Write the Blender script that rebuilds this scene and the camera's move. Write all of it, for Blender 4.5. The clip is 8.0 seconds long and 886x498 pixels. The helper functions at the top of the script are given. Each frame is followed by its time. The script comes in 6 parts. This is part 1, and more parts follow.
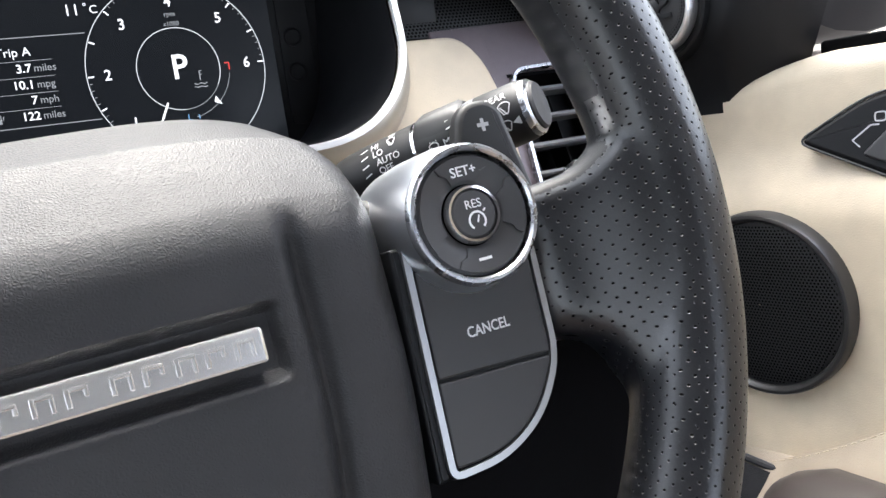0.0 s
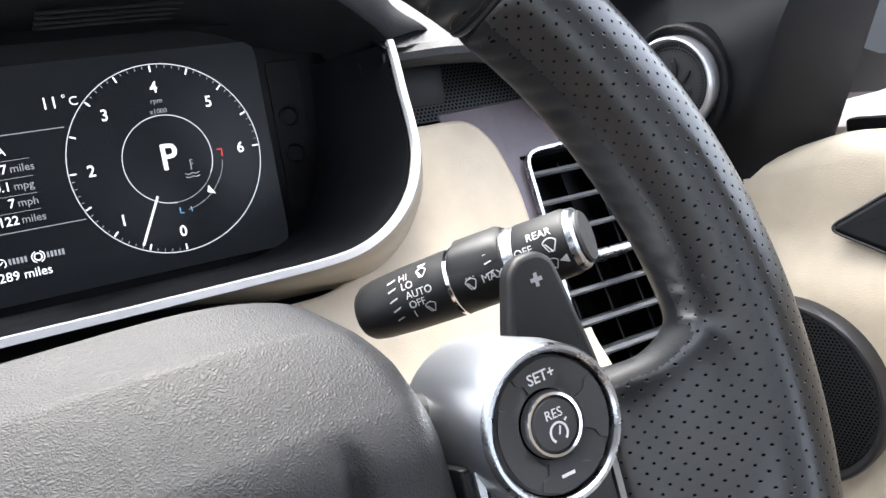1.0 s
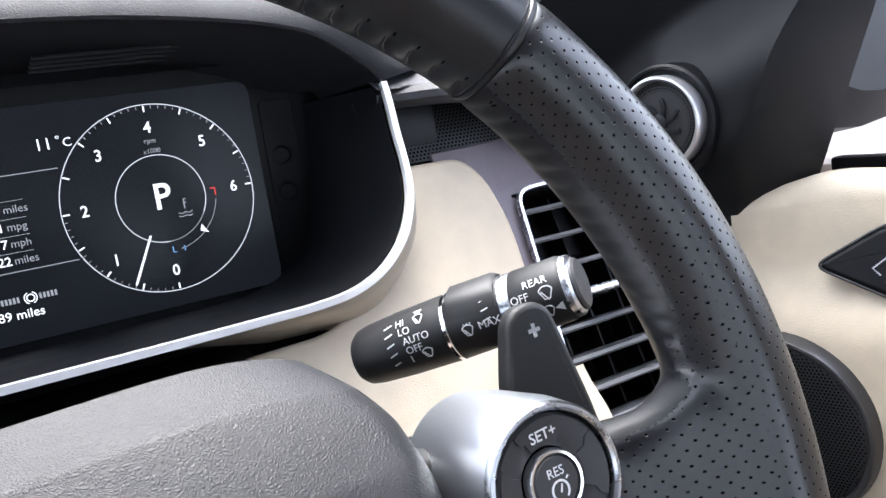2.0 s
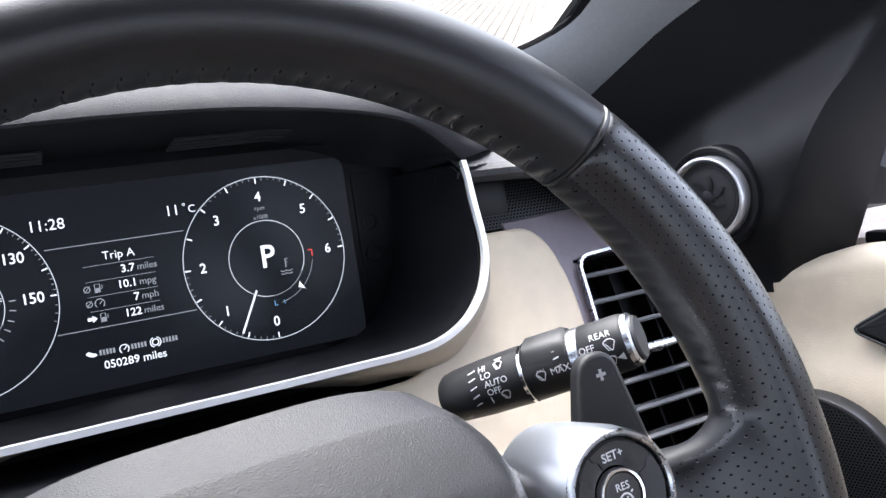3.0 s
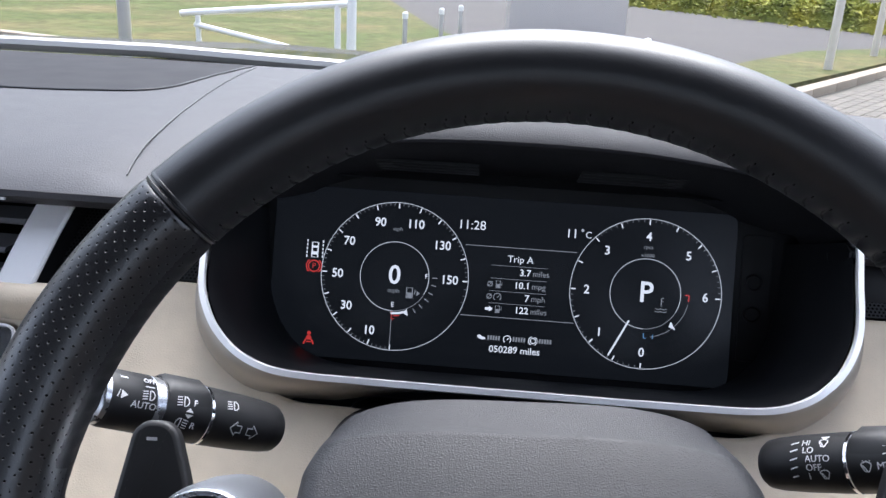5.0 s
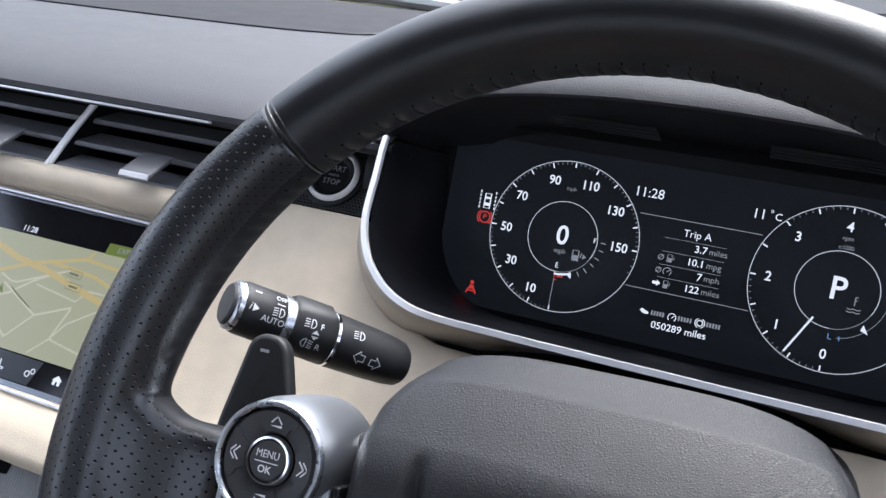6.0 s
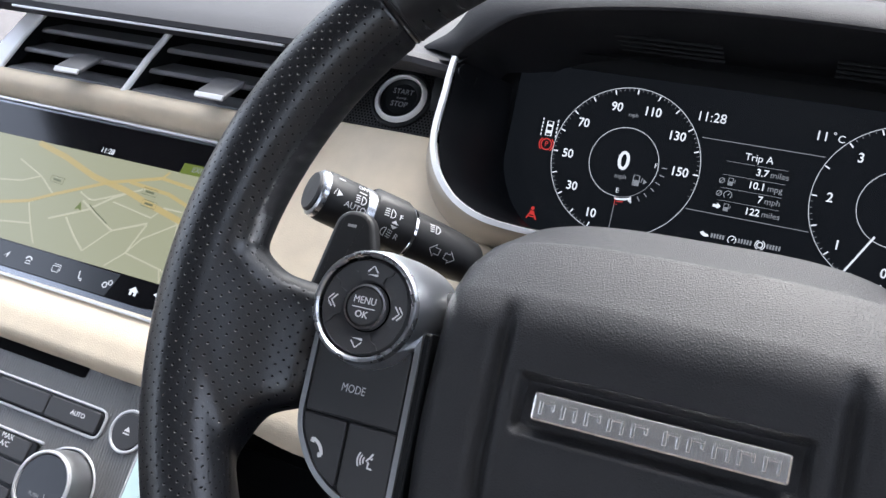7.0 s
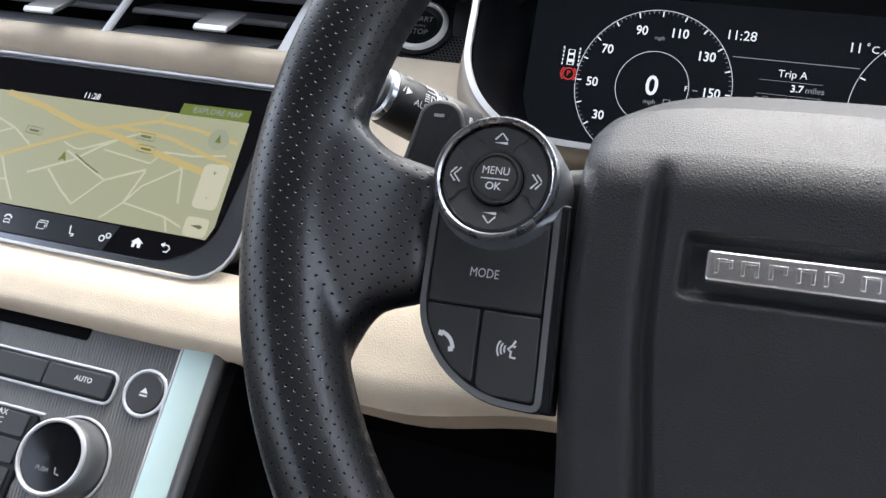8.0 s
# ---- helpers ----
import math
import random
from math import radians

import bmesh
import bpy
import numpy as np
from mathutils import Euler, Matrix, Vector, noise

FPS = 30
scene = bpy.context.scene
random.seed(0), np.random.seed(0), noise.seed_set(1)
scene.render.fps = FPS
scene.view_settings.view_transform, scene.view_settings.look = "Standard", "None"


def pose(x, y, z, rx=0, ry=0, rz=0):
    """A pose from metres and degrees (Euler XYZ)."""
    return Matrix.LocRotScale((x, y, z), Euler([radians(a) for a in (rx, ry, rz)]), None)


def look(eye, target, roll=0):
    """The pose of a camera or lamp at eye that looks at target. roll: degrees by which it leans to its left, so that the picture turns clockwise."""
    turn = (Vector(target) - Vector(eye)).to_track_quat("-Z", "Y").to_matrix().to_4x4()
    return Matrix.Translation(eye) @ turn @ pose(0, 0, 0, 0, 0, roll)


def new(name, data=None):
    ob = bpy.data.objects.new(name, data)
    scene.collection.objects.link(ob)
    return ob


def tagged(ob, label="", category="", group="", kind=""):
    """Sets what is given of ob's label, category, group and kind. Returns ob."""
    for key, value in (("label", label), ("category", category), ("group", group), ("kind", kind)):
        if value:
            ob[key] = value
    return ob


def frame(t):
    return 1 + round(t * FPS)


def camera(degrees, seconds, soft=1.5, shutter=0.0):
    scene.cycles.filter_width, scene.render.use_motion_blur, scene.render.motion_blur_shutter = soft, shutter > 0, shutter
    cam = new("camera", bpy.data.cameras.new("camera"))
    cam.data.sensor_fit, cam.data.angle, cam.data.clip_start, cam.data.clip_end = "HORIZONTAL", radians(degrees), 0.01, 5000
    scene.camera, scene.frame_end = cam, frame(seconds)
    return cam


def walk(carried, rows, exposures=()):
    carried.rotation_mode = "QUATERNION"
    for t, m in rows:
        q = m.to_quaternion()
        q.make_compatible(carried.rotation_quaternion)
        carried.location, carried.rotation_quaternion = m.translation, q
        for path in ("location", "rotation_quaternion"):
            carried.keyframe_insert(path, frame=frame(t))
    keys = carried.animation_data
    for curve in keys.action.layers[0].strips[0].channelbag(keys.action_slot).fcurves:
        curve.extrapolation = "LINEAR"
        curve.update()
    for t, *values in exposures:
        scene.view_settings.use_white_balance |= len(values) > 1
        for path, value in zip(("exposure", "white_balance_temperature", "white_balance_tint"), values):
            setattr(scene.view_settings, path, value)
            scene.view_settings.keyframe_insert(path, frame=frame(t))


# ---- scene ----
cam = camera(55.8, 8.0)
# the cluster's display stands upright in the car's own frame; CAR tips that frame to true level
CAR = Matrix.Translation((0, 0, 1.15)) @ Matrix.Rotation(radians(-20.0), 4, "X")
PATH = [
    (0, (-0.00339, -0.48289, -0.04903), (0.12277, -0.21435, -0.09337), -8.04),
    (0.5, (-0.00339, -0.45797, -0.01907), (0.12821, -0.19250, -0.06603), -8.44),
    (1, (-0.00543, -0.44101, 0.00614), (0.13276, -0.17962, -0.04466), -8.96),
    (1.2, (-0.00474, -0.43727, 0.01080), (0.13613, -0.17752, -0.04100), -9.09),
    (2.3, (-0.01465, -0.44258, 0.02036), (0.13033, -0.18315, -0.02057), -9.11),
    (2.5, (-0.02470, -0.44878, 0.02164), (0.11855, -0.18772, -0.01482), -9.00),
    (3, (-0.04875, -0.48171, 0.02582), (0.08628, -0.21468, 0.00439), -8.10),
    (3.5, (-0.05628, -0.50135, 0.01941), (0.05865, -0.22425, 0.01795), -6.18),
    (4, (-0.04205, -0.50570, 0.01586), (0.03542, -0.21594, 0.02201), -3.07),
    (4.5, (-0.03601, -0.53875, 0.01743), (0.00149, -0.24119, 0.02465), 0.12),
    (5, (-0.02204, -0.53664, 0.01560), (-0.03771, -0.23706, 0.01755), 4.17),
    (5.2, (-0.01178, -0.53463, 0.01748), (-0.04755, -0.23679, 0.01481), 5.75),
    (6.3, (0.03911, -0.51759, 0.01432), (-0.07364, -0.24097, -0.01332), 11.56),
    (6.5, (0.04222, -0.52488, 0.00718), (-0.07322, -0.24951, -0.02193), 11.85),
    (7, (0.02397, -0.54135, -0.03391), (-0.08605, -0.26334, -0.05849), 11.43),
    (7.5, (-0.01411, -0.54616, -0.07244), (-0.10932, -0.26222, -0.09017), 10.15),
    (8, (-0.04482, -0.53593, -0.09494), (-0.12647, -0.24762, -0.10951), 9.05),
]
EXPOSURES = [(0.0, 3.45, 6400, 10), (1.0, 3.45, 6350, 10), (2.5, 3.25, 6000, 13), (3.5, 3.05, 6050, 13), (5.0, 2.43, 5800, 13), (6.5, 2.65, 6000, 12), (8.0, 2.72, 6200, 11)]
walk(cam, [(t, CAR @ look(eye, target, roll)) for t, eye, target, roll in PATH], EXPOSURES)

# ---- daylight: a bright overcast sky ----
world = bpy.data.worlds.new("world")
scene.world = world
world.use_nodes = True
wn = world.node_tree.nodes
sky = wn.new("ShaderNodeTexSky")
sky.sky_type, sky.sun_disc = "NISHITA", False
sky.sun_elevation, sky.sun_rotation = radians(58), radians(8)
sky.air_density, sky.dust_density, sky.ozone_density = 1.0, 4.0, 1.0
overcast = wn.new("ShaderNodeHueSaturation")
overcast.inputs["Saturation"].default_value = 0.42
world.node_tree.links.new(sky.outputs[0], overcast.inputs["Color"])
# an overcast sky is about three times as bright overhead as at the horizon
way, split, rise, cloud = wn.new("ShaderNodeTexCoord"), wn.new("ShaderNodeSeparateXYZ"), wn.new("ShaderNodeMapRange"), wn.new("ShaderNodeMix")
rise.inputs[3].default_value, rise.inputs[4].default_value = 0.6, 1.8
cloud.data_type, cloud.blend_type = "RGBA", "MULTIPLY"
cloud.inputs[0].default_value = 1.0
world.node_tree.links.new(way.outputs["Generated"], split.inputs[0])
world.node_tree.links.new(split.outputs["Z"], rise.inputs[0])
world.node_tree.links.new(overcast.outputs[0], cloud.inputs[6])
world.node_tree.links.new(rise.outputs[0], cloud.inputs[7])
world.node_tree.links.new(cloud.outputs[2], wn["Background"].inputs[0])
wn["Background"].inputs[1].default_value = 0.15
sun_data = bpy.data.lights.new("sun", "SUN")
sun_data.energy, sun_data.angle, sun_data.color = 0.7, radians(35), (1.0, 0.97, 0.93)
sun = new("sun", sun_data)
sun.matrix_world = look((1.0, 7.5, 12), (0, 0, 0))

# ---- frames of the car, all lengths below in millimetres ----
MM = 0.001


def at(x, y, z):
    return Matrix.Translation((x * MM, y * MM, z * MM))


def turn(axis, degrees):
    return Matrix.Rotation(radians(degrees), 4, axis)


WHEEL = CAR @ at(0, -281, -84.5) @ turn("X", -11.7) @ turn("Y", -2.3)
FASCIA = CAR @ at(0, -62, 0) @ turn("X", -22.3)
NAV = CAR @ at(0, -72, 0) @ turn("X", -19.5)
RNG = random.Random(7)


# ---- materials ----
def material(name, colour, rough=0.5, metal=0.0, vary=0.0, vary_scale=40.0, bump=0.0, bump_scale=900.0, bump_kind="NOISE", distance=0.0004, coat=0.0, spec=0.5):
    m = bpy.data.materials.new(name)
    m.use_nodes = True
    n, l = m.node_tree.nodes, m.node_tree.links
    p = n["Principled BSDF"]
    p.inputs["Base Color"].default_value = (*colour, 1)
    p.inputs["Roughness"].default_value = rough
    p.inputs["Metallic"].default_value = metal
    p.inputs["Coat Weight"].default_value = coat
    p.inputs["Specular IOR Level"].default_value = spec
    tc = n.new("ShaderNodeTexCoord")
    if vary:
        tx = n.new("ShaderNodeTexNoise")
        tx.inputs["Scale"].default_value, tx.inputs["Detail"].default_value = vary_scale, 6
        l.new(tc.outputs["Object"], tx.inputs["Vector"])
        mix = n.new("ShaderNodeMix")
        mix.data_type = "RGBA"
        mix.inputs[6].default_value = (*[c * (1 - vary) for c in colour], 1)
        mix.inputs[7].default_value = (*[min(1, c * (1 + vary)) for c in colour], 1)
        l.new(tx.outputs["Fac"], mix.inputs[0])
        l.new(mix.outputs[2], p.inputs["Base Color"])
        mr = n.new("ShaderNodeMapRange")
        mr.inputs[3].default_value, mr.inputs[4].default_value = max(0.02, rough - 0.09), min(1, rough + 0.09)
        l.new(tx.outputs["Fac"], mr.inputs[0])
        l.new(mr.outputs[0], p.inputs["Roughness"])
    if bump:
        bt = n.new("ShaderNodeTexNoise" if bump_kind == "NOISE" else "ShaderNodeTexVoronoi")
        bt.inputs["Scale"].default_value = bump_scale
        if bump_kind == "NOISE":
            bt.inputs["Detail"].default_value = 3
        l.new(tc.outputs["Object"], bt.inputs["Vector"])
        b = n.new("ShaderNodeBump")
        b.inputs["Strength"].default_value, b.inputs["Distance"].default_value = bump, distance
        l.new(bt.outputs[0], b.inputs["Height"])
        l.new(b.outputs[0], p.inputs["Normal"])
    return m


def glow(name, colour, strength=1.0):
    m = bpy.data.materials.new(name)
    m.use_nodes = True
    p = m.node_tree.nodes["Principled BSDF"]
    p.inputs["Base Color"].default_value = (*[c * 0.05 for c in colour], 1)
    p.inputs["Emission Color"].default_value = (*colour, 1)
    p.inputs["Emission Strength"].default_value = strength
    p.inputs["Roughness"].default_value = 0.3
    return m


def leather(name, colour, rough, cell, strength, crease=0.0, distance=0.0003, spec=0.5):
    """Grained leather: small cells with fine wrinkles between them, and a slow variation of gloss."""
    m = bpy.data.materials.new(name)
    m.use_nodes = True
    n, l = m.node_tree.nodes, m.node_tree.links
    p = n["Principled BSDF"]
    p.inputs["Specular IOR Level"].default_value = spec
    tc = n.new("ShaderNodeTexCoord")
    warp = n.new("ShaderNodeTexNoise")
    warp.inputs["Scale"].default_value = 1 / (cell * 4)
    l.new(tc.outputs["Object"], warp.inputs["Vector"])
    mixv = n.new("ShaderNodeMix")
    mixv.data_type = "VECTOR"
    mixv.inputs[0].default_value = 0.003
    l.new(tc.outputs["Object"], mixv.inputs[4])
    l.new(warp.outputs["Color"], mixv.inputs[5])
    vo = n.new("ShaderNodeTexVoronoi")
    vo.feature = "DISTANCE_TO_EDGE"
    vo.inputs["Scale"].default_value = 1 / cell
    l.new(mixv.outputs[1], vo.inputs["Vector"])
    ramp = n.new("ShaderNodeMapRange")
    ramp.interpolation_type = "SMOOTHSTEP"
    ramp.inputs[2].default_value = 0.42
    l.new(vo.outputs["Distance"], ramp.inputs[0])
    slow = n.new("ShaderNodeTexNoise")
    slow.inputs["Scale"].default_value, slow.inputs["Detail"].default_value = 55, 5
    l.new(tc.outputs["Object"], slow.inputs["Vector"])
    add = n.new("ShaderNodeMath")
    add.operation = "MULTIPLY_ADD"
    add.inputs[1].default_value = crease
    l.new(slow.outputs["Fac"], add.inputs[0])
    l.new(ramp.outputs[0], add.inputs[2])
    b = n.new("ShaderNodeBump")
    b.inputs["Strength"].default_value, b.inputs["Distance"].default_value = strength, distance
    l.new(add.outputs[0], b.inputs["Height"])
    l.new(b.outputs[0], p.inputs["Normal"])
    mix = n.new("ShaderNodeMix")
    mix.data_type = "RGBA"
    mix.inputs[6].default_value = (*[c * 0.8 for c in colour], 1)
    mix.inputs[7].default_value = (*[c * 1.15 for c in colour], 1)
    l.new(slow.outputs["Fac"], mix.inputs[0])
    l.new(mix.outputs[2], p.inputs["Base Color"])
    mr = n.new("ShaderNodeMapRange")
    mr.inputs[3].default_value, mr.inputs[4].default_value = rough - 0.06, rough + 0.08
    l.new(slow.outputs["Fac"], mr.inputs[0])
    l.new(mr.outputs[0], p.inputs["Roughness"])
    return m


def dotted(name, colour, rough, across, along, radius, dark, depth=0.0006, grain=0.25):
    """A skin punched with a staggered grid of small holes, laid out in the mesh's UV (millimetres)."""
    m = bpy.data.materials.new(name)
    m.use_nodes = True
    n, l = m.node_tree.nodes, m.node_tree.links
    p = n["Principled BSDF"]
    p.inputs["Specular IOR Level"].default_value = 1.0
    uv = n.new("ShaderNodeUVMap")
    uv.uv_map = "holes"
    found = []
    for shift in (0.0, 0.5):
        mul = n.new("ShaderNodeVectorMath")
        mul.operation = "MULTIPLY_ADD"
        mul.inputs[1].default_value = (1 / across, 1 / along, 0)
        mul.inputs[2].default_value = (shift, shift, 0)
        l.new(uv.outputs[0], mul.inputs[0])
        fr = n.new("ShaderNodeVectorMath")
        fr.operation = "FRACTION"
        l.new(mul.outputs[0], fr.inputs[0])
        back = n.new("ShaderNodeVectorMath")
        back.operation = "MULTIPLY_ADD"
        back.inputs[1].default_value = (across, along, 0)
        back.inputs[2].default_value = (-across / 2, -along / 2, 0)
        l.new(fr.outputs[0], back.inputs[0])
        ln = n.new("ShaderNodeVectorMath")
        ln.operation = "LENGTH"
        l.new(back.outputs[0], ln.inputs[0])
        found.append(ln)
    mn = n.new("ShaderNodeMath")
    mn.operation = "MINIMUM"
    l.new(found[0].outputs["Value"], mn.inputs[0])
    l.new(found[1].outputs["Value"], mn.inputs[1])
    mr = n.new("ShaderNodeMapRange")
    mr.interpolation_type = "SMOOTHSTEP"
    mr.inputs[1].default_value, mr.inputs[2].default_value = radius * 0.55, radius * 1.3
    l.new(mn.outputs[0], mr.inputs[0])
    tc = n.new("ShaderNodeTexCoord")
    slow = n.new("ShaderNodeTexNoise")
    slow.inputs["Scale"].default_value, slow.inputs["Detail"].default_value = 60, 4
    l.new(tc.outputs["Object"], slow.inputs["Vector"])
    body = n.new("ShaderNodeMix")
    body.data_type = "RGBA"
    body.inputs[6].default_value = (*[c * 0.8 for c in colour], 1)
    body.inputs[7].default_value = (*[c * 1.2 for c in colour], 1)
    l.new(slow.outputs["Fac"], body.inputs[0])
    mix = n.new("ShaderNodeMix")
    mix.data_type = "RGBA"
    mix.inputs[6].default_value = (*dark, 1)
    l.new(mr.outputs[0], mix.inputs[0])
    l.new(body.outputs[2], mix.inputs[7])
    l.new(mix.outputs[2], p.inputs["Base Color"])
    rr = n.new("ShaderNodeMapRange")
    rr.inputs[3].default_value, rr.inputs[4].default_value = rough - 0.06, rough + 0.08
    l.new(slow.outputs["Fac"], rr.inputs[0])
    l.new(rr.outputs[0], p.inputs["Roughness"])
    gloss = n.new("ShaderNodeMath")
    gloss.operation = "MULTIPLY"
    gloss.inputs[1].default_value = 0.75
    l.new(mr.outputs[0], gloss.inputs[0])
    l.new(gloss.outputs[0], p.inputs["Specular IOR Level"])
    fine = n.new("ShaderNodeTexNoise")
    fine.inputs["Scale"].default_value, fine.inputs["Detail"].default_value = 1700, 2
    l.new(tc.outputs["Object"], fine.inputs["Vector"])
    add = n.new("ShaderNodeMath")
    add.operation = "MULTIPLY_ADD"
    add.inputs[1].default_value = grain
    l.new(fine.outputs["Fac"], add.inputs[0])
    l.new(mr.outputs[0], add.inputs[2])
    b = n.new("ShaderNodeBump")
    b.inputs["Strength"].default_value, b.inputs["Distance"].default_value = 0.8, depth
    l.new(add.outputs[0], b.inputs["Height"])
    l.new(b.outputs[0], p.inputs["Normal"])
    return m


LEATHER = leather("black_leather", (0.0055, 0.006, 0.008), 0.36, 0.0009, 0.10, 0.08, 0.0002, 0.6)
HOLED = dotted("perforated_leather", (0.0055, 0.006, 0.008), 0.31, 4.3, 4.3, 0.38, (0.001, 0.001, 0.001), 0.00025, 0.15)
GRAIN = leather("grained_cover", (0.024, 0.024, 0.0265), 0.43, 0.0010, 0.27, 0.05, 0.0004, 0.24)
# hood and dash skins: windscreen light is put into the dash's lighter tone
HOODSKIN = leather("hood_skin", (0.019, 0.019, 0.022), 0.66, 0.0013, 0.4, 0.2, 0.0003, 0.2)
PADSKIN = leather("lit_dash_skin", (0.042, 0.042, 0.047), 0.58, 0.0016, 0.3, 0.2, 0.0003, 0.3)
CREAM = leather("cream_leather", (0.60, 0.51, 0.385), 0.5, 0.0013, 0.25, 0.3)
# the cream again, with the shadow below the door's crease in its colour
CREAM_SHADED = leather("shaded_cream_leather", (0.40, 0.34, 0.27), 0.5, 0.0013, 0.3, 0.3)
THREAD = material("black_thread", (0.02, 0.02, 0.022), 0.6, bump=0.4, bump_scale=2500)
CREAM_THREAD = material("cream_thread", (0.50, 0.42, 0.315), 0.7)
PLASTIC = material("black_plastic", (0.006, 0.0065, 0.008), 0.46, vary=0.15, bump=0.25, bump_scale=2600, distance=0.0001, spec=0.25)
KEY = material("soft_key", (0.026, 0.026, 0.028), 0.48, vary=0.08, vary_scale=90, bump=0.15, bump_scale=3000, distance=0.0001)
STALK = material("stalk_plastic", (0.010, 0.010, 0.011), 0.5, vary=0.12, bump=0.2, bump_scale=2800, distance=0.00012, spec=0.35)
GLOSS = material("gloss_black", (0.004, 0.004, 0.005), 0.10, spec=0.4)
LIP = material("beige_satin", (0.40, 0.36, 0.30), 0.38, 0.3, vary=0.04)
# near-black for voids and seals; footwell and duct shade is in the colour
DARK = material("black_and_shade", (0.0025, 0.0025, 0.003), 0.9, vary=0.2, spec=0.06)
CHROME = material("chrome", (0.86, 0.86, 0.88), 0.12, 1.0)
SATIN = material("satin_metal", (0.50, 0.51, 0.54), 0.28, 1.0, vary=0.06, vary_scale=200)
FRAME = material("dark_satin_frame", (0.28, 0.29, 0.31), 0.26, 1.0)
SILVER = material("silver_paint", (0.62, 0.62, 0.64), 0.36, 0.5)
RING = material("bright_ring", (0.82, 0.82, 0.83), 0.30, 0.15)
NICKEL = material("bright_badge", (0.84, 0.82, 0.80), 0.27, 0.92)
EDGE = material("satin_edge", (0.30, 0.303, 0.31), 0.32, 0.85)
BACKSKIN = leather("matt_leather", (0.0055, 0.006, 0.008), 0.46, 0.0009, 0.1, 0.1, 0.0002, 0.35)
BARREL = material("satin_barrel", (0.88, 0.91, 0.96), 0.30, 1.0)
ALU = material("brushed_trim", (0.62, 0.78, 0.74), 0.42, 0.55, vary=0.03, vary_scale=60)
VENEER = material("mauve_veneer", (0.125, 0.102, 0.112), 0.36, 0.25, vary=0.1, vary_scale=300)
RIBBED = material("ribbed_metal", (0.20, 0.20, 0.20), 0.42, 0.6, vary=0.1)
PILLAR = material("pillar_cloth", (0.32, 0.325, 0.33), 0.75, vary=0.12, vary_scale=300, bump=0.3, bump_scale=1800, distance=0.0002)
INK = material("white_print", (0.64, 0.64, 0.65), 0.5)
GRIT = material("metal_grille", (0.02, 0.02, 0.022), 0.5, 0.3)
WHITE = glow("display_white", (0.92, 0.95, 1.0), 0.150)
RINGLIT = glow("display_ring", (0.86, 0.90, 0.95), 0.105)
DIM = glow("display_grey", (0.60, 0.63, 0.68), 0.065)
RED = glow("display_red", (0.95, 0.07, 0.06), 0.095)
BLUE = glow("display_blue", (0.25, 0.55, 0.95), 0.100)
BACKLIT = material("display_panel", (0.004, 0.004, 0.005), 0.22, spec=0.25)
BACKLIT.node_tree.nodes["Principled BSDF"].inputs["Emission Color"].default_value = (0.5, 0.6, 0.75, 1)
BACKLIT.node_tree.nodes["Principled BSDF"].inputs["Emission Strength"].default_value = 0.002
MAP = glow("map_ground", (0.42, 0.42, 0.265), 0.129)
MAP_WHITE = glow("map_street", (0.62, 0.59, 0.42), 0.129)
MAP_GOLD = glow("map_main_road", (0.60, 0.47, 0.19), 0.125)
MAP_GREEN = glow("map_button", (0.13, 0.17, 0.02), 0.150)
MAP_DARK = glow("map_ink", (0.15, 0.16, 0.08), 0.125)


# ---- mesh helpers ----
def part(name, bm, mat, parent, label="", smooth=True, kind=""):
    me = bpy.data.meshes.new(name)
    bmesh.ops.scale(bm, vec=(MM, MM, MM), verts=bm.verts)
    bmesh.ops.recalc_face_normals(bm, faces=bm.faces)
    if smooth:
        for f in bm.faces:
            f.smooth = True
        for e in bm.edges:
            e.smooth = max([len(f.verts) for f in e.link_faces], default=0) < 7 and e.calc_face_angle(0.0) < 0.6
    bm.to_mesh(me)
    bm.free()
    me.materials.append(mat)
    ob = new(name, me)
    ob.parent = parent
    return tagged(ob, label, kind=kind)


def thing(name, m, label, category, group="", kind=""):
    ob = new(name)
    ob.empty_display_size = 0.02
    ob.matrix_world = m
    return tagged(ob, label, category, group, kind)


def loft(rings, closed=True, cap=True):
    """Skins rings of as many points each."""
    bm = bmesh.new()
    vs = [[bm.verts.new(p) for p in r] for r in rings]
    k = len(rings[0])
    for a, b in zip(vs, vs[1:]):
        for i in range(k if closed else k - 1):
            bm.faces.new((a[i], a[(i + 1) % k], b[(i + 1) % k], b[i]))
    if cap and closed:
        bm.faces.new(vs[0])
        bm.faces.new(vs[-1])
    return bm


def lathe(profile, n=48, cx=0.0, cz=0.0):
    """Turns a profile of (radius, y) round the y axis through (cx, cz)."""
    rings = [[(cx + r * math.cos(2 * math.pi * i / n), y, cz + r * math.sin(2 * math.pi * i / n)) for i in range(n)] for r, y in profile]
    return loft(rings, True, False)


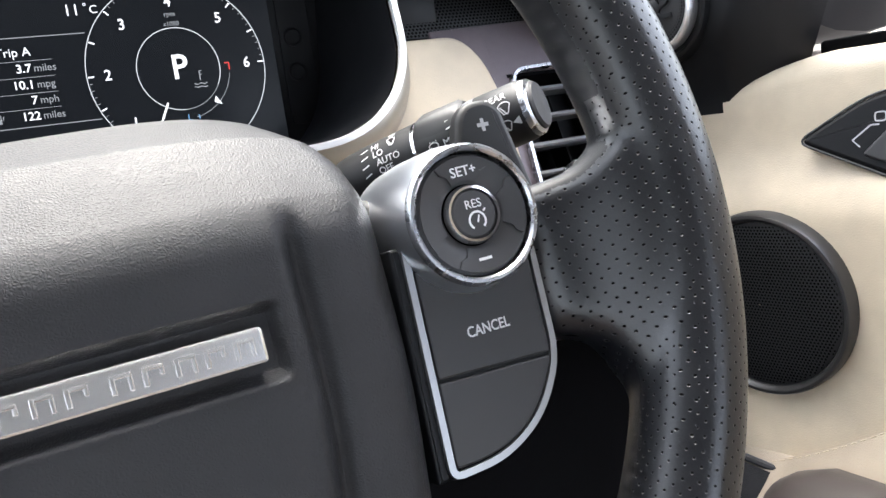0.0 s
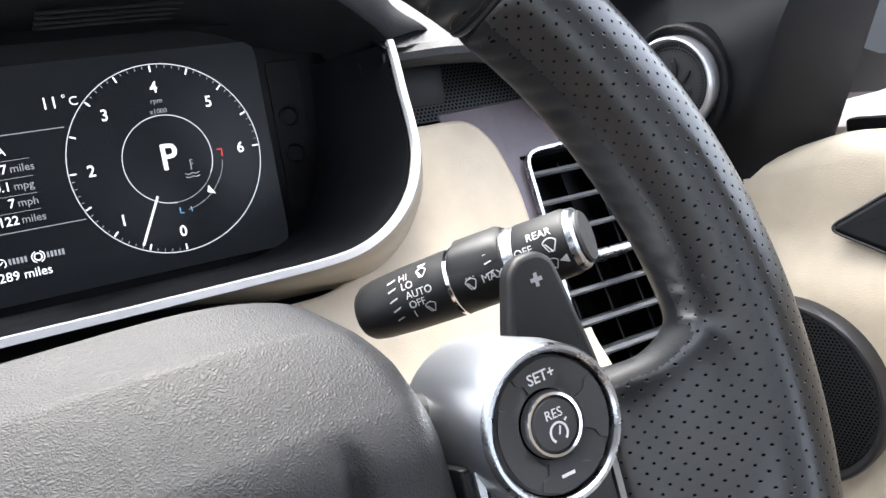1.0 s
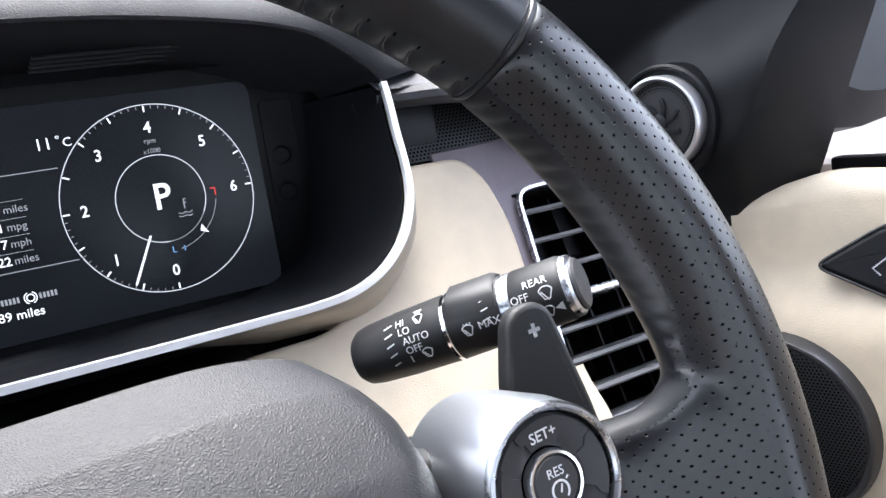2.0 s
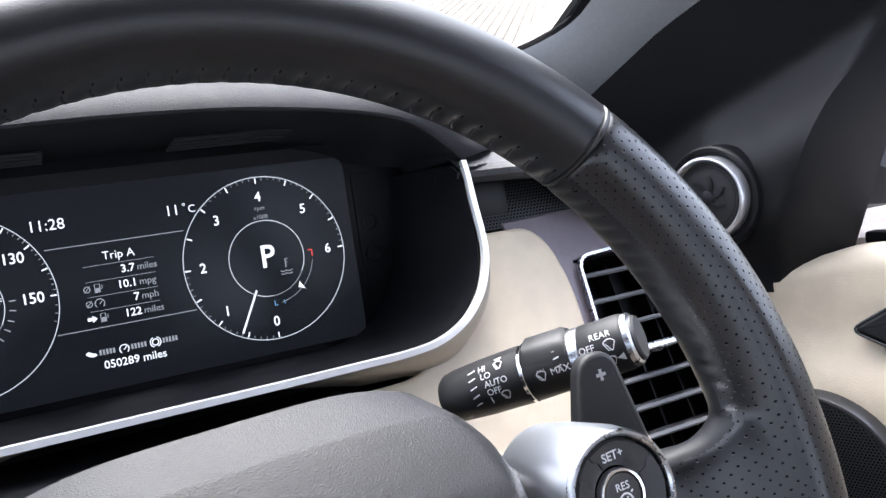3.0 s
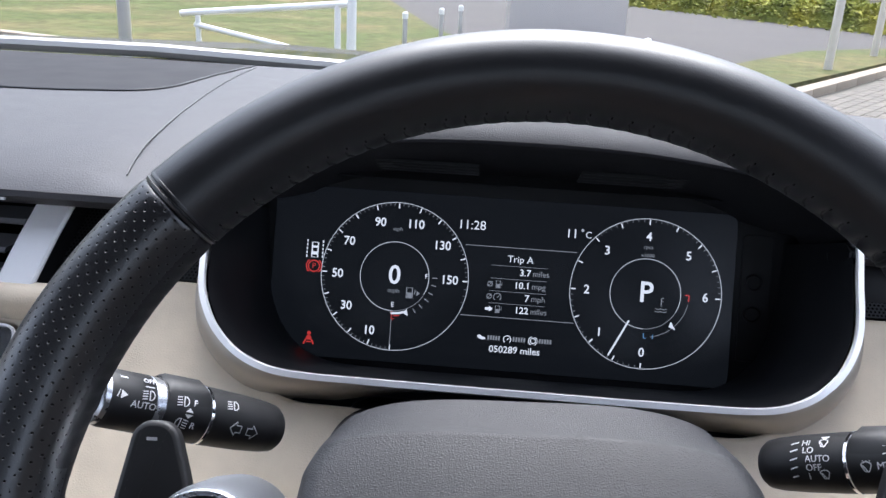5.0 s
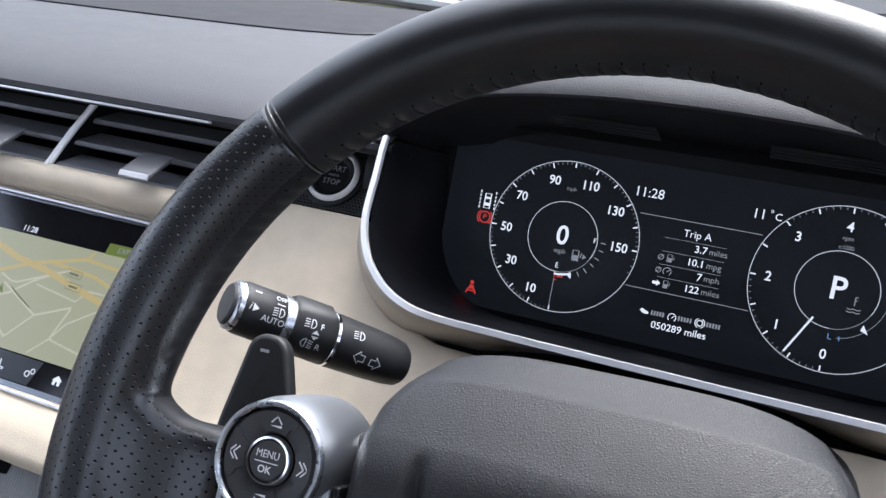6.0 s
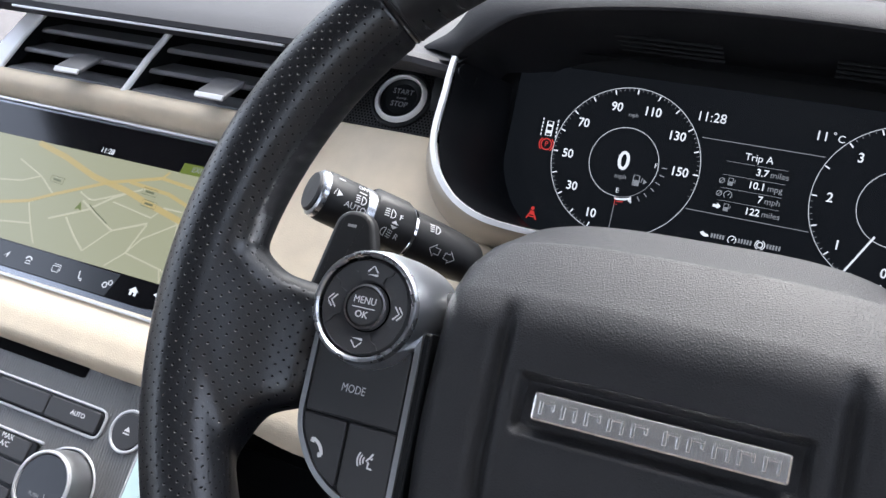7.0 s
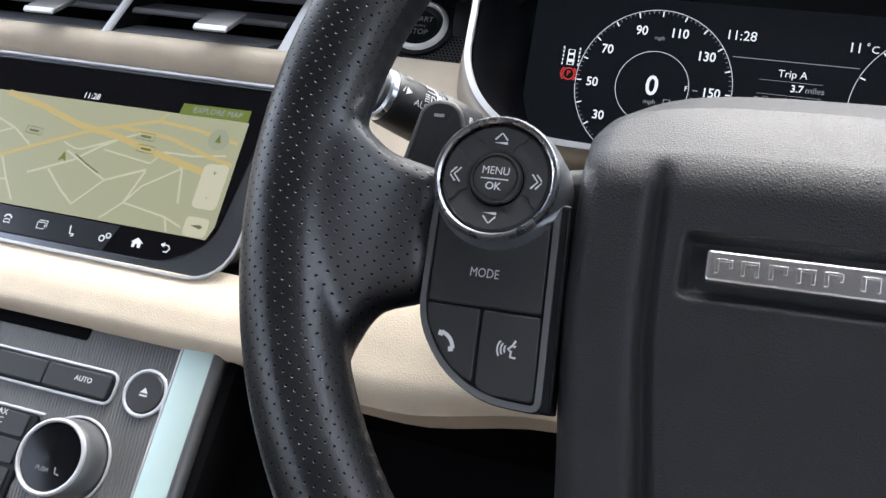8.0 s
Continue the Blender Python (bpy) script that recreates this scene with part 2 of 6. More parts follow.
def prism(outline, front, back, bevel=0.0, steps=2):
    """An outline in x, z, given depth along y, with rounded front edges."""
    k = len(outline)
    if sum(outline[i - 1][0] * outline[i][1] - outline[i][0] * outline[i - 1][1] for i in range(k)) < 0:
        outline = outline[::-1]
    inward = []
    for i in range(k):
        a, b, c = Vector(outline[i - 1]), Vector(outline[i]), Vector(outline[(i + 1) % k])
        u, v = (b - a).normalized(), (c - b).normalized()
        inward.append(Vector((-(u.y + v.y), u.x + v.x)).normalized())
    rings = []
    for s in range(steps + 1 if bevel else 1):
        angle = math.pi / 2 * s / steps
        d, y = bevel * (1 - math.sin(angle)), front + bevel * (1 - math.cos(angle))
        rings.append([(p[0] + w.x * d, y, p[1] + w.y * d) for p, w in zip(outline, inward)])
    rings.append([(p[0], back, p[1]) for p in outline])
    return loft(rings)


def rounded(points, radius, n=5):
    """A polygon in x, z with its corners rounded; radius may be a list, one for each corner."""
    out, k = [], len(points)
    for i in range(k):
        r = radius[i] if isinstance(radius, (list, tuple)) else radius
        a, b, c = Vector(points[i - 1]), Vector(points[i]), Vector(points[(i + 1) % k])
        u, v = (a - b), (c - b)
        r = min(r, u.length * 0.49, v.length * 0.49)
        if r <= 0:
            out.append((b.x, b.y))
            continue
        p, q = b + u.normalized() * r, b + v.normalized() * r
        for s in range(n + 1):
            t = s / n
            w = p * (1 - t) ** 2 + b * 2 * t * (1 - t) + q * t * t
            out.append((w.x, w.y))
    return out


def rect(x0, x1, z0, z1, r=0.0, n=4):
    return rounded([(x0, z0), (x1, z0), (x1, z1), (x0, z1)], r, n)


def box(x0, x1, y0, y1, z0, z1, bevel=0.0):
    bm = bmesh.new()
    bmesh.ops.create_cube(bm, size=1)
    for v in bm.verts:
        v.co = ((x0 + x1) / 2 + v.co.x * (x1 - x0), (y0 + y1) / 2 + v.co.y * (y1 - y0), (z0 + z1) / 2 + v.co.z * (z1 - z0))
    if bevel:
        bmesh.ops.bevel(bm, geom=bm.edges[:], offset=bevel, segments=2, profile=0.5, affect="EDGES")
    return bm


def sweep(points, section, closed=False, up=(0, 1, 0)):
    """Carries a section (pairs: outward, along up) along a path."""
    pts = [Vector(p) for p in points]
    rings, k, up = [], len(pts), Vector(up)
    for i, p in enumerate(pts):
        a = pts[i - 1] if closed or i else p
        b = pts[(i + 1) % k] if closed or i < k - 1 else p
        d = (b - a).normalized()
        side = d.cross(up).normalized()
        top = side.cross(d).normalized()
        rings.append([p + side * s + top * t for s, t in section])
    if closed:
        rings.append(rings[0])
        bm = loft(rings, True, False)
        bmesh.ops.remove_doubles(bm, verts=bm.verts, dist=1e-5)
        return bm
    return loft(rings)


def circle(r, n=12, flat=1.0):
    return [(r * math.cos(2 * math.pi * i / n), r * flat * math.sin(2 * math.pi * i / n)) for i in range(n)]


def tube(points, r, n=10, closed=False, up=(0, 1, 0)):
    return sweep(points, circle(r, n), closed, up)


def merge(*meshes):
    """Several bmeshes as one."""
    out = bmesh.new()
    for bm in meshes:
        me = bpy.data.meshes.new("tmp")
        bm.to_mesh(me)
        bm.free()
        out.from_mesh(me)
        bpy.data.meshes.remove(me)
    return out


def shifted(bm, m):
    bmesh.ops.transform(bm, matrix=m, verts=bm.verts)
    return bm


def words(text, size, x=0.0, z=0.0, y=0.0, align="CENTER", spin=0.0, wide=1.0, shear=0.0, thick=0.06, bold=0.0):
    """Lettering in the x, z plane, facing -y, in the built-in font."""
    cu = bpy.data.curves.new("words", "FONT")
    cu.body, cu.size, cu.align_x, cu.align_y, cu.extrude, cu.shear, cu.offset = text, size, align, "CENTER", thick, shear, bold
    cu.resolution_u = 3
    if "M" in text:
        cu.offset = 0.0  # the built-in M closes up when swollen
    ob = bpy.data.objects.new("words", cu)
    scene.collection.objects.link(ob)
    bpy.context.view_layer.update()
    me = bpy.data.meshes.new_from_object(ob.evaluated_get(bpy.context.evaluated_depsgraph_get()))
    bm = bmesh.new()
    bm.from_mesh(me)
    bpy.data.objects.remove(ob)
    bpy.data.curves.remove(cu)
    bpy.data.meshes.remove(me)
    c, s = math.cos(radians(spin)), math.sin(radians(spin))
    for v in bm.verts:
        a, b, h = v.co.x * wide, v.co.y, v.co.z
        v.co = (x + a * c - b * s, y - h, z + a * s + b * c)
    return bm


def stroke(points, width, y=0.0, thick=0.12, closed=False):
    """A drawn line in the x, z plane, as a thin raised ribbon."""
    return sweep([(p[0], y, p[1]) for p in points], [(-width / 2, -thick / 2), (width / 2, -thick / 2), (width / 2, thick / 2), (-width / 2, thick / 2)], closed)


def arc(cx, cz, r, a0, a1, n=24):
    return [(cx + r * math.cos(radians(a0 + (a1 - a0) * i / n)), cz + r * math.sin(radians(a0 + (a1 - a0) * i / n))) for i in range(n + 1)]


def fill(points, y=0.0, thick=0.12):
    return prism(points, y - thick / 2, y + thick / 2)


def bent(bm, radius):
    """Wraps a flat drawing (x along, z round) on a cylinder about the x axis; y = 0 is the skin."""
    for v in bm.verts:
        a, r = v.co.z / radius, radius - v.co.y
        v.co = (v.co.x, -r * math.cos(a), r * math.sin(a))
    return bm


def flowing(points, n=6):
    """A smooth open curve through points of the plane."""
    out, k = [], len(points)
    for i in range(k - 1):
        p = [Vector(points[min(max(j, 0), k - 1)]) for j in (i - 1, i, i + 1, i + 2)]
        for s in range(n):
            t = s / n
            q = 0.5 * (2 * p[1] + (p[2] - p[0]) * t + (2 * p[0] - 5 * p[1] + 4 * p[2] - p[3]) * t * t + (3 * p[1] - p[0] - 3 * p[2] + p[3]) * t ** 3)
            out.append((q.x, q.y))
    return out + [tuple(points[-1])]


def smoothstep(a, b, x):
    t = min(1, max(0, (x - a) / (b - a)))
    return t * t * (3 - 2 * t)


# ---- the ground outside and what stands on it ----
def patchy(name, green, yellow, rough, scale, bump=0.0, bump_scale=30.0, distance=0.02):
    """Growth that goes from green to yellow in patches, with a finer mottle of light and dark."""
    m = material(name, green, rough, bump=bump, bump_scale=bump_scale, distance=distance, spec=0.2)
    n, l = m.node_tree.nodes, m.node_tree.links
    tc, big, fine = n.new("ShaderNodeTexCoord"), n.new("ShaderNodeTexNoise"), n.new("ShaderNodeTexNoise")
    big.inputs["Scale"].default_value, big.inputs["Detail"].default_value = scale, 4
    fine.inputs["Scale"].default_value, fine.inputs["Detail"].default_value = scale * 9, 5
    step, tone, mix, mul = n.new("ShaderNodeMapRange"), n.new("ShaderNodeMapRange"), n.new("ShaderNodeMix"), n.new("ShaderNodeMix")
    step.inputs[1].default_value, step.inputs[2].default_value = 0.42, 0.68
    tone.inputs[1].default_value, tone.inputs[2].default_value = 0.3, 0.7
    tone.inputs[3].default_value, tone.inputs[4].default_value = 0.7, 1.25
    mix.data_type = mul.data_type = "RGBA"
    mul.blend_type = "MULTIPLY"
    mul.inputs[0].default_value = 1.0
    mix.inputs[6].default_value, mix.inputs[7].default_value = (*green, 1), (*yellow, 1)
    for tx in (big, fine):
        l.new(tc.outputs["Object"], tx.inputs["Vector"])
    l.new(big.outputs["Fac"], step.inputs[0])
    l.new(fine.outputs["Fac"], tone.inputs[0])
    l.new(step.outputs[0], mix.inputs[0])
    l.new(mix.outputs[2], mul.inputs[6])
    l.new(tone.outputs[0], mul.inputs[7])
    l.new(mul.outputs[2], n["Principled BSDF"].inputs["Base Color"])
    return m


ASPHALT = material("asphalt", (0.046, 0.0405, 0.037), 0.92, vary=0.6, vary_scale=0.5, bump=0.4, bump_scale=60, distance=0.01)
TURF = patchy("turf", (0.066, 0.081, 0.023), (0.128, 0.105, 0.046), 0.95, 0.55, bump=0.6, bump_scale=30, distance=0.03)
LEAVES = patchy("hedge_leaves", (0.16, 0.185, 0.032), (0.40, 0.36, 0.06), 0.75, 0.8)
STONE = material("kerb_stone", (0.30, 0.25, 0.19), 0.85, vary=0.15, vary_scale=6, bump=0.4, bump_scale=80, distance=0.004)
SETTS = material("paving_setts", (0.112, 0.098, 0.078), 0.85, vary=0.25, vary_scale=5, bump=0.4, bump_scale=70, distance=0.004)
JOINT = material("joint_sand", (0.095, 0.085, 0.068), 0.95, vary=0.3, vary_scale=9)
PAINT = material("white_paint", (0.78, 0.78, 0.78), 0.45, vary=0.06, vary_scale=4)
TIMBER = material("pale_post", (0.56, 0.52, 0.45), 0.75, vary=0.15, vary_scale=8)
STEEL = material("galvanised_steel", (0.43, 0.42, 0.41), 0.5, 0.4, vary=0.12, vary_scale=6)
BODY = material("car_paint", (0.10, 0.10, 0.09), 0.2, 0.5, vary=0.05, coat=0.6)

ground = tagged(new("ground"), "grey tarmac road and yard outside", "ground", kind="structure")


def sheet(name, outline, top, deep, mat, label, kind="structure", category="ground", parent=None):
    """A flat piece of ground from an outline in x, y (metres)."""
    bm = bmesh.new()
    bm.faces.new([bm.verts.new((x * 1000, y * 1000, top * 1000)) for x, y in outline])
    if deep:
        ext = bmesh.ops.extrude_face_region(bm, geom=bm.faces[:])
        bmesh.ops.translate(bm, vec=(0, 0, -deep * 1000), verts=[v for v in ext["geom"] if isinstance(v, bmesh.types.BMVert)])
    ob = part(name, bm, mat, parent, label, smooth=False, kind=kind)
    if parent is None:
        tagged(ob, category=category)
    return ob


bpy.data.objects.remove(ground)
ground = sheet("ground", [(-900, -900), (900, -900), (900, 900), (-900, 900)], 0.0, 0, ASPHALT, "grey tarmac road and yard around the parked car")
LAWN = [(-22, 16.5), (-6.9, 10.95), (-4.1, 9.9), (-1.2, 8.9), (0.1, 11.6), (-1.3, 15.5), (-3.2, 23.5), (-9, 23.7), (-22, 25)]
sheet("lawn", LAWN, 0.06, 0.1, TURF, "mown green and yellowed grass beside the road", category="lawn")
VERGE = [(3.4, 10.1), (8.2, 16.5), (7.6, 16.9), (5.4, 15.2), (2.6, 11.2)]
sheet("verge", VERGE, 0.06, 0.1, TURF, "narrow strip of grass behind the kerb", category="lawn")
yard = sheet("pavement", [(8.3, 16.05), (3.98, 10.1), (0.9, 5.9), (6.0, 2.0), (12.7, 2.5), (9.35, 13.0)], 0.012, 0.03, JOINT, "pale grey block paved parking bay", category="pavement")


def inside(outline, x, y):
    hit = False
    for i in range(len(outline)):
        (x0, y0), (x1, y1) = outline[i - 1], outline[i]
        if (y0 > y) != (y1 > y) and x < (x1 - x0) * (y - y0) / (y1 - y0) + x0:
            hit = not hit
    return hit


def vary_by_piece(mat, low, high):
    """Each piece of a material gets a tone of its own."""
    n, l = mat.node_tree.nodes, mat.node_tree.links
    p = n["Principled BSDF"]
    was = p.inputs["Base Color"].links[0].from_socket
    info, geo, add, rng, mul = n.new("ShaderNodeObjectInfo"), n.new("ShaderNodeNewGeometry"), n.new("ShaderNodeMath"), n.new("ShaderNodeMapRange"), n.new("ShaderNodeMix")
    add.operation = "ADD"
    l.new(info.outputs["Random"], add.inputs[0])
    l.new(geo.outputs["Random Per Island"], add.inputs[1])
    fr = n.new("ShaderNodeMath")
    fr.operation = "FRACT"
    l.new(add.outputs[0], fr.inputs[0])
    rng.inputs[3].default_value, rng.inputs[4].default_value = low, high
    l.new(fr.outputs[0], rng.inputs[0])
    mul.data_type, mul.blend_type = "RGBA", "MULTIPLY"
    mul.inputs[0].default_value = 1.0
    l.new(was, mul.inputs[6])
    l.new(rng.outputs[0], mul.inputs[7])
    l.new(mul.outputs[2], p.inputs["Base Color"])


vary_by_piece(SETTS, 0.82, 1.1)
vary_by_piece(STONE, 0.85, 1.1)


def lay_setts():
    """Rows of blocks parallel to the kerb: those by the far kerb single, the rest joined."""
    bay = [(8.1, 15.75), (4.1, 10.1), (1.15, 6.0), (6.0, 2.4), (12.3, 3.0), (9.3, 12.6)]
    along, run, rise = math.atan2(10.2, 7.46), 0.22, 0.13
    ca, sa = math.cos(along), math.sin(along)
    a, b, e = run * 0.485, rise * 0.476, 0.006
    corners = ((-1, -1), (1, -1), (1, 1), (-1, 1))
    block = bpy.data.meshes.new("sett")
    block.from_pydata([(a * x, b * y, 0.0) for x, y in corners] + [(a * x, b * y, 0.014) for x, y in corners] + [((a - e) * x, (b - e) * y, 0.019) for x, y in corners], [], [(k + i, k + (i + 1) % 4, k + 4 + (i + 1) % 4, k + 4 + i) for k in (0, 4) for i in range(4)] + [(8, 9, 10, 11)])
    block.materials.append(SETTS)
    rest, single, rng = [], 0, random.Random(4)
    for j in range(-100, 8):
        for i in range(100):
            u, v = (i + 0.5 * (j % 2)) * run, j * rise
            x, y = 0.9 + u * ca - v * sa, 6.0 + u * sa + v * ca
            if not inside(bay, x, y):
                continue
            m = Matrix.Translation((x, y, 0.004 + rng.uniform(-0.002, 0.002))) @ Matrix.Rotation(along + rng.uniform(-0.01, 0.01), 4, "Z")
            if single < 300 and y > 8.5:
                ob = new("sett", block)
                ob.parent, ob.matrix_local = yard, m
                single += 1
            else:
                rest.append(m)
    co = [v.co.copy() for v in block.vertices]
    faces = [tuple(p.vertices) for p in block.polygons]
    me = bpy.data.meshes.new("setts")
    me.from_pydata([m @ c for m in rest for c in co], [], [tuple(k + n * len(co) for k in f) for n in range(len(rest)) for f in faces])
    me.materials.append(SETTS)
    ob = new("setts", me)
    ob.parent = yard
    tagged(ob, "joined rest of the paving blocks", kind="stuff")


def kerb(name, a, b, label, high=125):
    d = Vector((b[0] - a[0], b[1] - a[1], 0))
    run, d = d.length, d.normalized()
    side = Vector((-d.y, d.x, 0))
    base = thing(name, Matrix.Translation((0, 0, 0)), label, "kerb", kind="structure")
    count = int(run / 0.9)
    for i in range(count):
        p = Vector((*a, 0)) + d * (run * (i + 0.5) / count)
        m = Matrix(((d.x, side.x, 0, p.x), (d.y, side.y, 0, p.y), (0, 0, 1, 0), (0, 0, 0, 1)))
        half = run / count / 2 * 1000 - 5
        part("kerb_stone", shifted(box(-half, half, -90, 90, -50, high, 14), Matrix.Diagonal((1, 1, 1, 1))), STONE, base).matrix_local = m
    return base


lay_setts()
kerb("kerb", (8.36, 16.2), (0.9, 6.0), "pale stone kerb edging the paved bay")
kerb("kerb", (8.36, 16.2), (11.6, 6.0), "pale stone kerb closing the paved bay")
kerb("kerb", (-22, 16.5), (-6.93, 10.95), "weathered tan kerb along the lawn", 75)
kerb("kerb", (-6.93, 10.95), (-1.2, 8.9), "weathered tan kerb along the lawn", 75)


def scatter(name, count, inside, size, mat, label, category, seed, flat=False):
    """Many small leaves or blades as one object."""
    rng = np.random.default_rng(seed)
    co, faces = [], []
    for i in range(count):
        p, up = inside(rng)
        a, w = rng.uniform(0, 2 * np.pi), size * rng.uniform(0.6, 1.3)
        dx, dy = np.cos(a) * w, np.sin(a) * w
        lean = rng.uniform(-0.6, 0.6, 2) * w
        k = len(co)
        co += [(p[0] - dx * 0.5, p[1] - dy * 0.5, p[2]), (p[0] + dx * 0.5, p[1] + dy * 0.5, p[2]), (p[0] + lean[0], p[1] + lean[1], p[2] + w * up)]
        if flat:
            co.append((p[0] + lean[0] * 1.6 - dx * 0.3, p[1] + lean[1] - dy * 0.4, p[2] + w * up * 0.6))
            faces.append((k, k + 1, k + 2, k + 3))
        else:
            faces.append((k, k + 1, k + 2))
    me = bpy.data.meshes.new(name)
    me.from_pydata(co, [], faces)
    me.materials.append(mat)
    return tagged(new(name, me), label, category, kind="stuff")


HEDGE = [((-1.0, 36.0), (4.66, 28.6)), ((4.66, 28.6), (8.2, 23.4)), ((8.2, 23.4), (13.5, 17.2)), ((13.5, 17.2), (22.0, 12.0))]


def in_hedge(rng):
    (x0, y0), (x1, y1) = HEDGE[rng.integers(0, 4)]
    t, w = rng.uniform(0, 1), rng.normal(0, 0.42)
    x, y = x0 + (x1 - x0) * t, y0 + (y1 - y0) * t
    n = np.array([y1 - y0, x0 - x1]) / np.hypot(x1 - x0, y1 - y0)
    top = 0.74 + 0.14 * np.sin(x * 1.7 + y) + 0.10 * np.sin(x * 4.1 - y * 2)
    z = top * np.sqrt(max(0.0, 1 - (w / 1.1) ** 2)) * rng.uniform(0.05, 1.0) ** 0.5
    return (x + n[0] * (w - 0.6), y + n[1] * (w - 0.6), z), rng.uniform(-0.4, 0.9)


scatter("hedge", 80000, in_hedge, 0.11, LEAVES, "long clipped yellow-green hedge across the road", "hedge", 5, flat=True)


core = bmesh.new()
for (x0, y0), (x1, y1) in HEDGE:
    nx, ny = (y1 - y0) / math.hypot(x1 - x0, y1 - y0), (x0 - x1) / math.hypot(x1 - x0, y1 - y0)
    rows = [[core.verts.new((x0 + (x1 - x0) * k / 20 + nx * a, y0 + (y1 - y0) * k / 20 + ny * a, b + 0.08 * math.sin(k * 1.7 + a * 3))) for a, b in ((-1.35, -0.1), (-1.2, 0.36), (-0.6, 0.6), (0.0, 0.36), (0.15, -0.1))] for k in range(21)]
    for p, q in zip(rows, rows[1:]):
        for i in range(4):
            core.faces.new((p[i], p[i + 1], q[i + 1], q[i]))
bmesh.ops.scale(core, vec=(1000, 1000, 1000), verts=core.verts)
part("hedge_core", core, LEAVES, bpy.data.objects["hedge"], "dense twigs inside the hedge", kind="stuff")


def post(x, y, r, high, mat, name, label, category, group, cap=0.0):
    base = thing(name, Matrix.Translation((x, y, 0)), label, category, group)
    prof = [(r * 1000, -50), (r * 1000, high * 1000 - 20), (r * 820, high * 1000)]
    bm = lathe([(a, b) for a, b in prof], 14)
    part("shaft", shifted(bm, turn("X", 90)), mat, base)
    if cap:
        part("cap", shifted(lathe([(r * 1250, high * 1000 - 60), (r * 1250, high * 1000 + 10), (r * 700, high * 1000 + 35)], 14), turn("X", 90)), PAINT, base)
    return base


for x, y, r in ((4.79, 12.4, 0.062), (6.51, 15.03, 0.062), (8.74, 17.3, 0.068), (10.6, 16.1, 0.070), (13.4, 17.3, 0.068)):
    post(x, y, r, 3.2, TIMBER, "sign_post", "tall pale post standing on the verge", "post", "posts by the paved bay")
for x, y in ((-1.37, 11.35), (-0.96, 12.6), (-0.72, 13.6)):
    post(x, y, 0.033, 0.57, STEEL, "bollard", "slim grey metal bollard with a white top", "bollard", "bollards on the lawn", cap=1)
post(-5.13, 10.85, 0.085, 4.2, STEEL, "lamp_post", "thick grey steel lamp post on the lawn", "lamp post", "")

barrier = thing("swing_barrier", Matrix.Translation((0, 0, -0.03)), "white painted swing barrier with a diagonal brace", "barrier")
for x, y, r, h in ((-4.02, 10.6, 0.035, 0.52), (-2.05, 10.0, 0.04, 0.78), (-1.87, 9.96, 0.06, 0.84)):
    part("upright", tube([(x * 1000, y * 1000, -30), (x * 1000, y * 1000, h * 1000)], r * 1000, 12), PAINT, barrier)
part("top_rail", tube([(-4260, 10660, 500), (-1900, 9960, 780)], 42, 12, up=(0, 0, 1)), PAINT, barrier)
part("brace", tube([(-4060, 10610, 370), (-2060, 10000, 110)], 36, 12, up=(0, 0, 1)), PAINT, barrier)

totem = thing("sign_board", Matrix.Translation((1.12, 15.25, 0)) @ turn("Z", 21.4), "large plain pale grey sign board", "sign")
part("panel", box(-1150, 1150, -110, 110, -20, 4200, 12), material("sign_face", (0.62, 0.575, 0.55), 0.6, vary=0.04, vary_scale=2), totem)
guard = thing("guard_rail", Matrix.Identity(4), "long galvanised guard rail in the hedge", "guard rail")
part("beam", tube([(200, 36900, 820), (5860, 29500, 810), (9400, 24300, 800), (14600, 18200, 780), (22700, 13200, 760)], 55, 8, up=(0, 0, 1)), PAINT, guard)
for k in range(9):
    x, y = 5.86 + (9.4 - 5.86) * k / 4 if k < 4 else 9.4 + 5.2 * (k - 4) / 4, 29.5 - 5.2 * k / 4 if k < 4 else 24.3 - 6.1 * (k - 4) / 4
    part("support", box(x * 1000 - 40, x * 1000 + 40, y * 1000 - 40, y * 1000 + 40, -20, 790), STEEL, guard)
stub = thing("marker_stone", Matrix.Translation((1.8, 11.0, 0)) @ turn("Z", 8), "low white marker stone with a slanting top", "marker")
part("block", loft([[(-150, -60, 0), (150, -60, 0), (150, 60, 0), (-150, 60, 0)], [(-135, -50, 380), (135, -50, 455), (135, 50, 455), (-135, 50, 380)], [(-115, -38, 395), (118, -38, 472), (118, 38, 472), (-115, 38, 395)]]), PAINT, stub)
backdrop = sheet("backdrop", [(-120, 60), (-60, 58), (0, 57), (60, 52), (120, 50), (120, 54), (60, 56), (0, 61), (-60, 62), (-120, 64)], 9.0, 9.0, LEAVES, "distant line of green trees", category="backdrop")

for ob in [o for o in bpy.context.scene.objects if o.parent is None and o.type in {"MESH", "EMPTY"}]:
    ob.location.z -= 0.07  # the ground under the car

# ---- the car's shell: roof, doors, pillars and screens around the camera ----
shell = thing("car_body", Matrix.Identity(4), "dark car body around the cabin", "car body", kind="structure")
# unseen roof, walls and pillars block light; their grey keeps reflections dark
LINING = material("headlining", (0.15, 0.15, 0.155), 0.9, vary=0.05)
part("roof", box(-1180, 440, -2500, -300, 1700, 1760, 20), LINING, shell, "unseen dark grey headlining that shuts out overhead light")
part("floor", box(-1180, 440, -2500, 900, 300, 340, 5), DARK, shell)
part("rear_wall", box(-1180, 440, -2520, -2470, 340, 1120, 10), DARK, shell)
part("side_wall", box(-1180, -1120, -2500, 480, 340, 1040, 10), LINING, shell)
